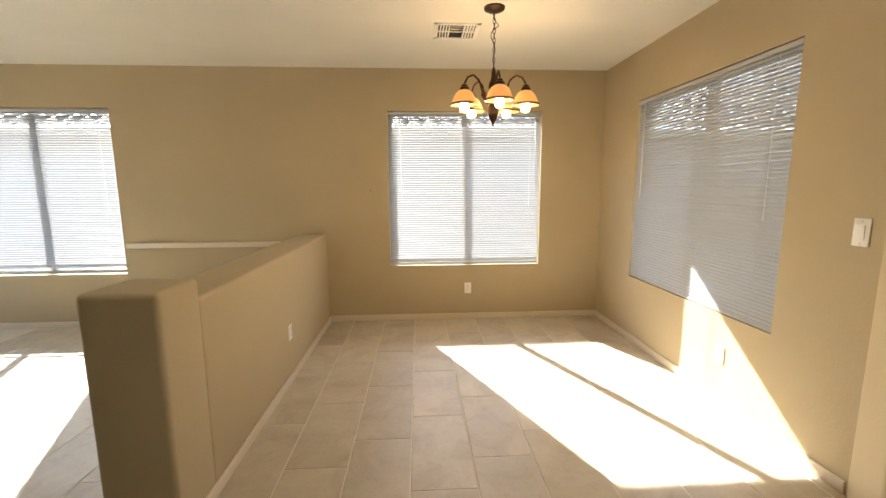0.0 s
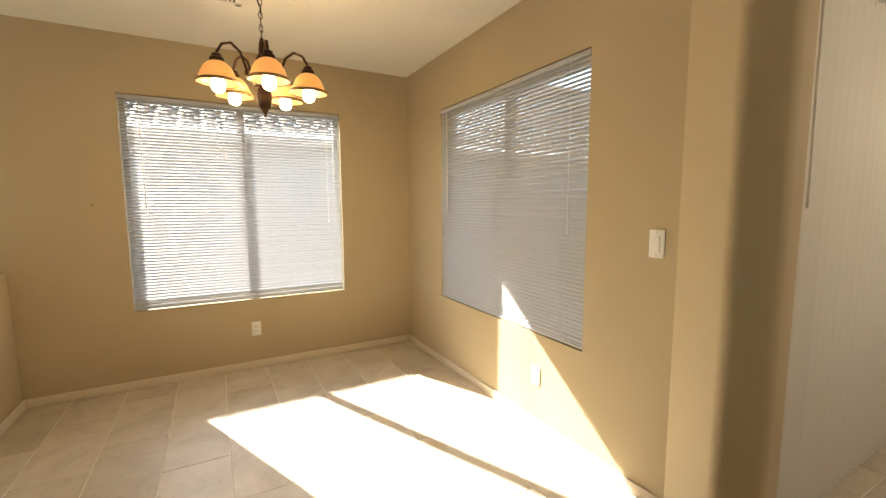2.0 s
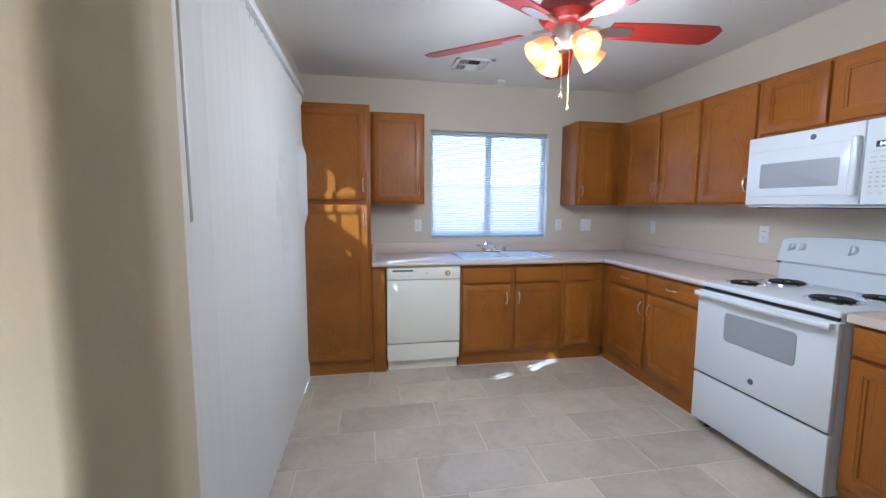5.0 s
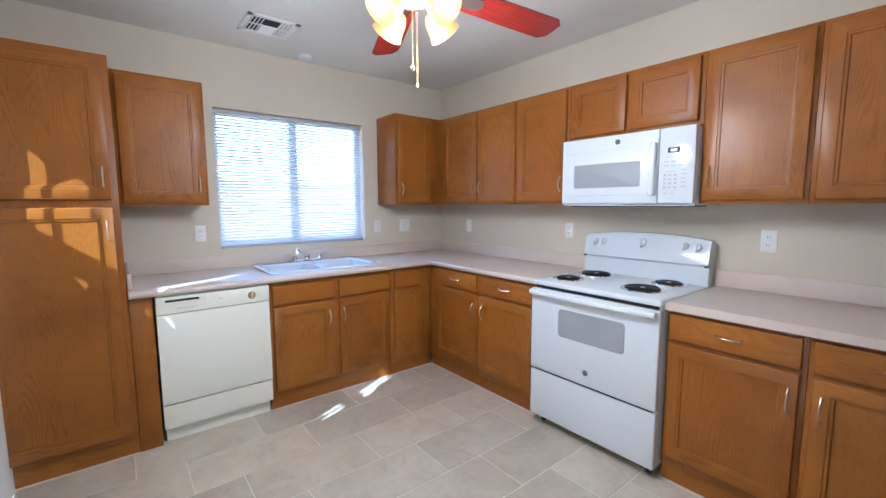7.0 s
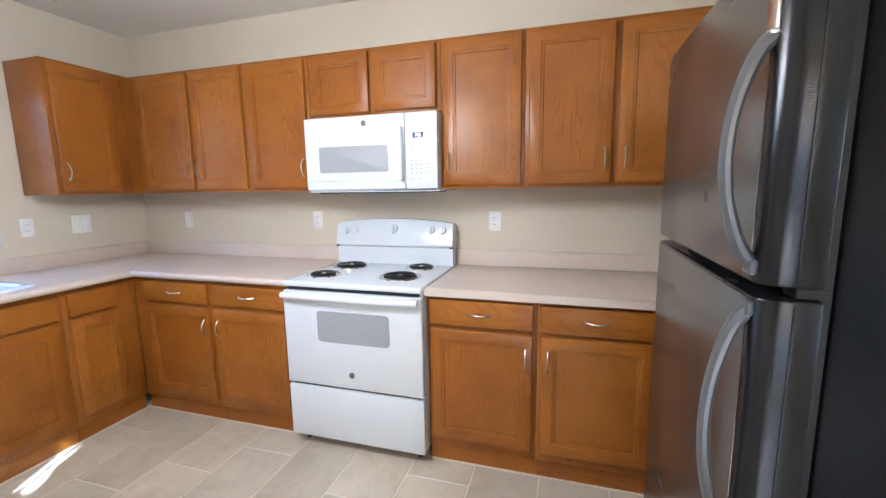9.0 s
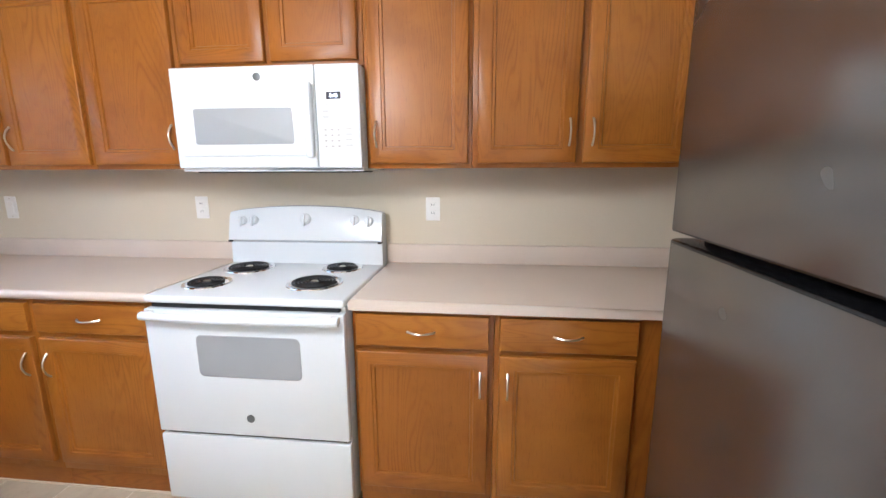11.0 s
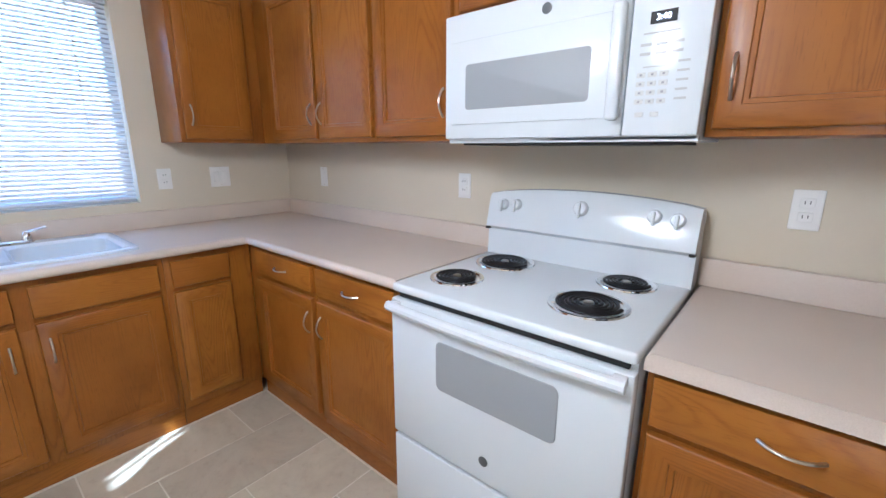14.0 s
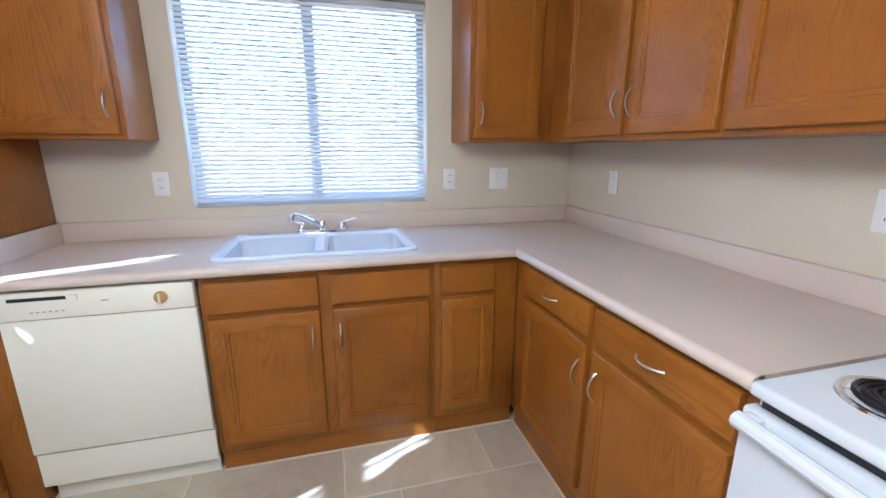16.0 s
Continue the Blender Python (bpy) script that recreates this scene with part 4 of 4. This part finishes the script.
for nm, a, b in (("freezer_door", 1.226, 1.757), ("fridge_door", 0.085, 1.206)):
    d = part(nm, soft_door(a, b), FRBLACK, fr)
    bm = bmesh.new()
    box(bm, 0.034, FW - 0.040, -0.0014, 0.004, a + 0.006, b - 0.006, bev=0.0005)
    part("door_skin", bm, FRONT, d, "dark satin steel door skin")
    bm = bmesh.new()
    z0, z1 = (1.252, 1.60) if nm == "freezer_door" else (0.77, 1.185)
    bow = [(FW - 0.036, 0.004 - 0.052 * math.sin(math.pi * min(max(s, 0), 1)) ** 0.6 if 0 < s < 1 else 0.004, z0 + (z1 - z0) * s) for s in [i / 20 for i in range(21)]]
    tube(bm, bow, [0.0125 - 0.002 * math.sin(math.pi * i / 20) for i in range(21)], 10)
    hd = part("door_handle", bm, GREYPLAST, d, "arched grey handle")
    up = 1 if nm == "freezer_door" else -1
    far, near = (z1, z0) if up > 0 else (z0, z1)
    part("collar", boxes((FW - 0.050, FW - 0.022, -0.010, 0.004, far - 0.003, far + 0.003), bev=0.001), CHROME, hd)
    part("mount", boxes((FW - 0.049, FW - 0.024, -0.006, 0.004, *sorted((far + 0.004 * up, far + 0.085 * up))), bev=0.003), NICKEL, hd, "polished handle mount")
    part("end_cap", boxes((FW - 0.052, FW - 0.020, -0.008, 0.004, near - 0.012, near + 0.012), bev=0.004), GREYPLAST, hd)
    part("ridge", boxes((FW - 0.0005, FW + 0.0014, 0.0455, 0.0485, a + 0.008, b - 0.008)), FRBLACK, d)
part("hinge_cover", boxes((FW - 0.05, FW - 0.008, 0.05, 0.096, 1.2075, 1.2245), bev=0.003), DARK, fr)
part("kick_grille", boxes((0.02, FW - 0.02, 0.03, 0.07, 0.0, 0.08)), DARK, fr)

# ---- ceiling fan with lamps ----
fan = thing("ceiling_fan", pose(4.31, 0.17, -0.03), "ceiling fan with red blades and a lit four-lamp kit", "ceiling fan")
part("canopy", lathe(bmesh.new(), [(0.07, CEILING + 0.03), (0.07, CEILING - 0.03), (0.03, CEILING - 0.075), (0.014, CEILING - 0.08)], 24), NICKEL, fan)
part("downrod", tube(bmesh.new(), [(0, 0, CEILING - 0.07), (0, 0, 2.33)], 0.013, 10), NICKEL, fan)
part("motor_housing", lathe(bmesh.new(), [(0.03, 2.345), (0.10, 2.335), (0.125, 2.30), (0.125, 2.245), (0.10, 2.215), (0.06, 2.205)], 32), RED, fan, "red lacquered motor housing")
part("switch_cup", lathe(bmesh.new(), [(0.06, 2.206), (0.062, 2.19), (0.058, 2.14), (0.045, 2.12), (0.02, 2.115)], 28), NICKEL, fan)
bm = bmesh.new()
outline = [(0.20, -0.055), (0.45, -0.066), (0.70, -0.070), (0.735, -0.045), (0.74, 0.0), (0.735, 0.045), (0.70, 0.070), (0.45, 0.066), (0.20, 0.055)]
rounded_plan(bm, outline, -0.003, 0.003)
BLADE = mesh_of("blade", bm, RED)
bm = bmesh.new()
box(bm, 0.08, 0.16, -0.012, 0.012, -0.002, 0.012, bev=0.003)
rounded_plan(bm, [(0.15, -0.012), (0.21, -0.035), (0.30, -0.03), (0.32, 0.0), (0.30, 0.03), (0.21, 0.035), (0.15, 0.012)], -0.008, -0.0035)
IRON = mesh_of("blade_iron", bm, NICKEL)
for k in range(5):
    a = -94 + 72 * k
    bl = part("blade", BLADE, RED, fan, "", pose(0, 0, 2.20, 0, 0, a) @ pose(0, 0, 0, -12, 0, 0))
    part("blade_iron", IRON, NICKEL, bl)
bm = bmesh.new()
lathe(bm, [(0.020, 0.0), (0.034, -0.010), (0.044, -0.030), (0.048, -0.055), (0.052, -0.078), (0.060, -0.094)], 24, cap=False)
shell(bm, 0.003)
TULIP = mesh_of("lamp_shade", bm, FANGLASS)
bm = bmesh.new()
lathe(bm, [(0.006, -0.01), (0.018, -0.03), (0.027, -0.06), (0.024, -0.08), (0.01, -0.092), (0.002, -0.094)], 16)
FBULB = mesh_of("bulb", bm, BULB)
for k in range(4):
    a = 90 * k + 8
    m = pose(0, 0, 2.135, 0, 0, a) @ pose(0.088, 0, -0.008, 0, -50, 0)
    arm = part("lamp_arm", tube(bmesh.new(), [(0.03, 0, 2.15), (0.065, 0, 2.152), (0.098, 0, 2.118)], [0.010, 0.012, 0.019], 10), NICKEL, fan, "", pose(0, 0, 0, 0, 0, a))
    part("lamp_shade", TULIP, FANGLASS, fan, "lit amber tulip glass", m)
    part("bulb", FBULB, BULB, fan, "", m)
for x, y, z in ((-0.035, 0.035, 1.89), (0.035, -0.035, 1.855)):
    bm = bmesh.new()
    tube(bm, [(x, y, 2.12), (x, y, z)], 0.0012, 5)
    lathe(bm, [(0.002, 0.010), (0.0065, 0.004), (0.0065, -0.005), (0.002, -0.010)], 12, (x, y, z))
    part("pull_chain", bm, BRASS, fan)

# ---- chandelier ----
ch = thing("chandelier", pose(2.0, 3.10, 0), "bronze five-arm chandelier with lit amber glass shades", "chandelier")
part("canopy", lathe(bmesh.new(), [(0.068, CEILING), (0.066, CEILING - 0.012), (0.045, CEILING - 0.024), (0.012, CEILING - 0.034)], 28), BRONZE, ch)
bm = bmesh.new()
z, flip = CEILING - 0.034, 0
while z > 2.145:
    pts = []
    for i in range(13):
        a = 2 * math.pi * i / 12
        u, v = 0.0085 * math.cos(a), 0.019 * math.sin(a)
        pts.append((u if flip else 0, 0 if flip else u, z - 0.017 + v))
    tube(bm, pts, 0.0021, 5)
    z, flip = z - 0.030, 1 - flip
part("chain", bm, BRONZE, ch)
bm = bmesh.new()
pts = []
for i in range(40):
    s = i / 39
    swing = 0.030 * math.exp(-((s - 0.28) / 0.2) ** 2)
    pts.append((-swing * math.cos(s * 16), swing * math.sin(s * 16) - 0.004, CEILING - 0.03 - 0.37 * s))
tube(bm, pts, 0.0024, 5)
part("wire", bm, BRONZE, ch)
part("column", lathe(bmesh.new(), [(0.006, 2.14), (0.014, 2.12), (0.018, 2.07), (0.03, 2.05), (0.034, 2.02), (0.022, 1.99), (0.018, 1.93), (0.032, 1.90), (0.036, 1.86), (0.026, 1.82), (0.012, 1.80), (0.008, 1.785), (0.003, 1.77)], 24), BRONZE, ch)
bm = bmesh.new()
lathe(bm, [(0.024, 0.0), (0.036, -0.006), (0.052, -0.020), (0.064, -0.040), (0.072, -0.062), (0.080, -0.080), (0.090, -0.090)], 28, cap=False)
shell(bm, 0.003)
SHADE = mesh_of("lamp_shade", bm, SHADE_AMBER)
bm = bmesh.new()
lathe(bm, [(0.0885, -0.081), (0.0915, -0.085), (0.0915, -0.090), (0.0885, -0.094)], 28, cap=False)
RIM = mesh_of("shade_rim", bm, BRONZE)
bm = bmesh.new()
lathe(bm, [(0.012, -0.02), (0.015, -0.04), (0.026, -0.078), (0.031, -0.102), (0.026, -0.124), (0.012, -0.134), (0.002, -0.136)], 16)
CBULB = mesh_of("bulb", bm, BULB)
bm = bmesh.new()
lathe(bm, [(0.008, 0.040), (0.020, 0.034), (0.022, 0.022), (0.029, 0.018), (0.031, 0.004), (0.026, -0.004)], 20)
CUP = mesh_of("socket_cup", bm, BRONZE)
bm = bmesh.new()
pts = [(0.02, 0, 1.93), (0.05, 0, 1.925), (0.072, 0, 1.95), (0.085, 0, 2.0), (0.105, 0, 2.055), (0.145, 0, 2.085), (0.185, 0, 2.07), (0.208, 0, 2.03), (0.21, 0, 2.0)]
tube(bm, pts, 0.0062, 8)
scroll = [(0.07 + (0.004 + 0.018 * i / 18) * math.cos(i * 0.5), 0, 1.965 + (0.004 + 0.018 * i / 18) * math.sin(i * 0.5)) for i in range(19)]
tube(bm, scroll, 0.004, 6)
ARM = mesh_of("arm", bm, BRONZE)
for k in range(5):
    m = pose(0, 0, 0, 0, 0, -90 + 72 * k)
    a = part("arm", ARM, BRONZE, ch, "", m)
    part("socket_cup", CUP, BRONZE, a, "", pose(0.21, 0, 1.985))
    s = part("lamp_shade", SHADE, SHADE_AMBER, ch, "amber glass bell shade with a dark rim", m @ pose(0.21, 0, 1.985))
    part("shade_rim", RIM, BRONZE, s)
    part("bulb", CBULB, BULB, ch, "", m @ pose(0.21, 0, 1.985))

# ---- lamps' light ----
ld = bpy.data.lights.new("chandelier_light", "POINT")
ld.energy, ld.shadow_soft_size, ld.color = 4.0, 0.10, (1.0, 0.70, 0.38)
new("chandelier_light", ld).location = (2.0, 3.10, 1.84)
ld = bpy.data.lights.new("fan_light", "POINT")
ld.energy, ld.shadow_soft_size, ld.color = 5.9, 0.24, (1.0, 0.87, 0.69)
new("fan_light", ld).location = (4.31, 0.17, 1.93)

# ---- ceiling vents ----
def ceiling_vent(m, w, d, label):
    v = thing("ceiling_vent", m, label, "air vent", "ceiling vents")
    part("frame", boxes((-w / 2, w / 2, -d / 2, -d / 2 + 0.03, -0.008, 0), (-w / 2, w / 2, d / 2 - 0.03, d / 2, -0.008, 0), (-w / 2, -w / 2 + 0.03, -d / 2, d / 2, -0.008, 0), (w / 2 - 0.03, w / 2, -d / 2, d / 2, -0.008, 0), (-w / 2 + 0.03, w / 2 - 0.03, -0.006, 0.006, -0.008, 0)), PLASTIC, v)
    # Black sheet stands in for the shade inside the vent.
    part("duct_shade", boxes((-w / 2 + 0.02, w / 2 - 0.02, -d / 2 + 0.02, d / 2 - 0.02, -0.0018, -0.0008)), DARK, v)
    for k in range(4):
        for s in (-1, 1):
            x = s * (0.055 + k * 0.021)
            part("slat", boxes((-0.007, 0.007, -d / 2 + 0.03, d / 2 - 0.03, -0.001, 0.001)), PLASTIC, v, "", pose(x, 0, -0.007, 0, s * 35, 0))
    for k in range(3):
        part("slat", boxes((-0.045, 0.045, -0.011, 0.011, -0.001, 0.001)), PLASTIC, v, "", pose(0, -0.1 + k * 0.042, -0.007, 38, 0, 0))


ceiling_vent(pose(1.79, 3.51, CEILING), 0.33, 0.31, "white ceiling vent with dark slots")
ceiling_vent(pose(5.87, 0.22, CEILING, 0, 0, 90), 0.31, 0.29, "white ceiling vent with dark slots")
solid("smoke_alarm", lathe(bmesh.new(), [(0.05, CEILING), (0.05, CEILING - 0.02), (0.04, CEILING - 0.03), (0.01, CEILING - 0.031)], 24, (6.25, -0.15, 0)), PLASTIC, "small white round alarm on the ceiling", "alarm")

# ---- outlets and switches ----
def outlet(m, label="white duplex outlet in its wall plate"):
    o = thing("outlet", m, label, "outlet", "outlets")
    bm = boxes((-0.035, 0.035, -0.006, 0, -0.057, 0.057), bev=0.003)
    part("plate", bm, PLASTIC, o)
    for z in (-0.02, 0.02):
        s = part("socket", boxes((-0.017, 0.017, -0.009, -0.005, z - 0.014, z + 0.014), bev=0.003), PLASTIC, o)
        for x in (-0.006, 0.006):
            part("slot", boxes((x - 0.0011, x + 0.0011, -0.0096, -0.0085, z - 0.003, z + 0.006)), DARK, s)
    return o


def rocker(m, gangs, label):
    o = thing("light_switch", m, label, "switch", "light switches")
    w = 0.035 + 0.023 * (gangs - 1)
    part("plate", boxes((-w, w, -0.006, 0, -0.06, 0.06), bev=0.003), PLASTIC, o)
    for g in range(gangs):
        x = 0.046 * (g - (gangs - 1) / 2)
        part("rocker", boxes((x - 0.0165, x + 0.0165, -0.011, -0.004, -0.033, 0.033), bev=0.003), PLASTIC, o, "", pose(0, 0, 0, 3))
    for z in (-0.048, 0.048):
        part("screw", lathe(bmesh.new(), [(0.0035, 0), (0.003, 0.0015)], 10), NICKEL, o, "", pose(0, -0.006, z, 90))
    return o


outlet(pose(1.999, 4.48, 0.331))
outlet(pose(3.38, 2.649, 0.321, 0, 0, -90))
outlet(pose(0.57, 3.157, 0.357, 0, 0, 90))
outlet(pose(6.386, 0.604, 1.175, 0, 0, -90))
outlet(pose(6.386, -0.828, 1.177, 0, 0, -90))
for x in (4.838, 3.632):
    outlet(pose(x, -1.585, 1.180, 0, 0, 180))
rocker(pose(5.955, -1.585, 1.174, 0, 0, 180), 1, "single white rocker switch")
rocker(pose(2.45, -1.585, 1.175, 0, 0, 180), 2, "double white switch plate beside the refrigerator")
rocker(pose(6.386, -1.127, 1.176, 0, 0, -90), 2, "double white rocker switch near the corner")
rocker(pose(3.38, 1.92, 1.169, 0, 0, -90), 1, "single white rocker switch on the tan wall")

# a bead of pale caulk where the cabinets meet the floor
bm = bmesh.new()
box(bm, 5.791, 5.798, -1.003, 0.325, 0.0, 0.006)
box(bm, 5.761, 5.768, 1.05, 1.60, 0.0, 0.006)
box(bm, 4.65, 5.791, -1.003, -0.996, 0.0, 0.006)
box(bm, 2.79, 3.857, -1.003, -0.996, 0.0, 0.006)
solid("trim_caulk", bm, TRIM, "pale caulk bead along the cabinet feet", "trim", "structure")

# ---- small marks ----
# Dark stud in place of a nail hole, the hole's shade as its colour.
solid("nail", lathe(bmesh.new(), [(0.005, 0.0), (0.004, 0.004), (0.001, 0.005)], 10), BRONZE, "small dark stud in place of a nail hole in the tan wall", "nail").matrix_world = pose(1.02, 4.48, 1.345, 90)

# ---- floor of stone-look tiles ----
flo = solid("floor", boxes((-4.5, 2.05, -7.0, 4.48, -0.10, -0.0025), (2.05, 6.386, -1.65, 1.70, -0.10, -0.0025), (2.05, 3.45, 1.70, 4.48, -0.10, -0.0025)), GROUT, "beige-grey stone-look porcelain tile floor", "floor", "structure")
PX, PY, JOINT = 0.3125, 0.622, 0.006


def tile_mesh(w, d):
    bm = bmesh.new()
    e = 0.0018
    lo = [bm.verts.new(p) for p in ((0, 0, -0.006), (w, 0, -0.006), (w, d, -0.006), (0, d, -0.006))]
    mid = [bm.verts.new(p) for p in ((0, 0, -0.0015), (w, 0, -0.0015), (w, d, -0.0015), (0, d, -0.0015))]
    hi = [bm.verts.new(p) for p in ((e, e, 0), (w - e, e, 0), (w - e, d - e, 0), (e, d - e, 0))]
    for a, b in ((lo, mid), (mid, hi)):
        for k in range(4):
            bm.faces.new((a[k], a[(k + 1) % 4], b[(k + 1) % 4], b[k]))
    bm.faces.new(hi)
    return mesh_of("tile", bm, TILE, False)


FULL = tile_mesh(PX - JOINT, PY - JOINT)
for i in range(-30, 7):
    x0, x1 = 4.57 + i * PX, 4.57 + (i + 1) * PX - JOINT
    a, b = max(x0, -4.5), min(x1, 6.386)
    if b - a < 0.02:
        continue
    off = (0.43 + i * 0.2175) % PY
    j = math.floor((-3.0 - off) / PY)
    while True:
        y0 = off + j * PY
        y1 = y0 + PY - JOINT
        j += 1
        if y0 > 4.48:
            break
        c, d = max(y0, -1.585 if x1 > 2.1 else -3.0), min(y1, 1.64 if x0 > 3.38 else 4.48)
        if d - c < 0.02:
            continue
        if x0 < -2.6 or c < -1.2 and x1 < 2.1:
            continue
        whole = a == x0 and b == x1 and c == y0 and d == y1
        part("tile", FULL if whole else tile_mesh(b - a, d - c), TILE, flo, "", pose(a, c, 0))
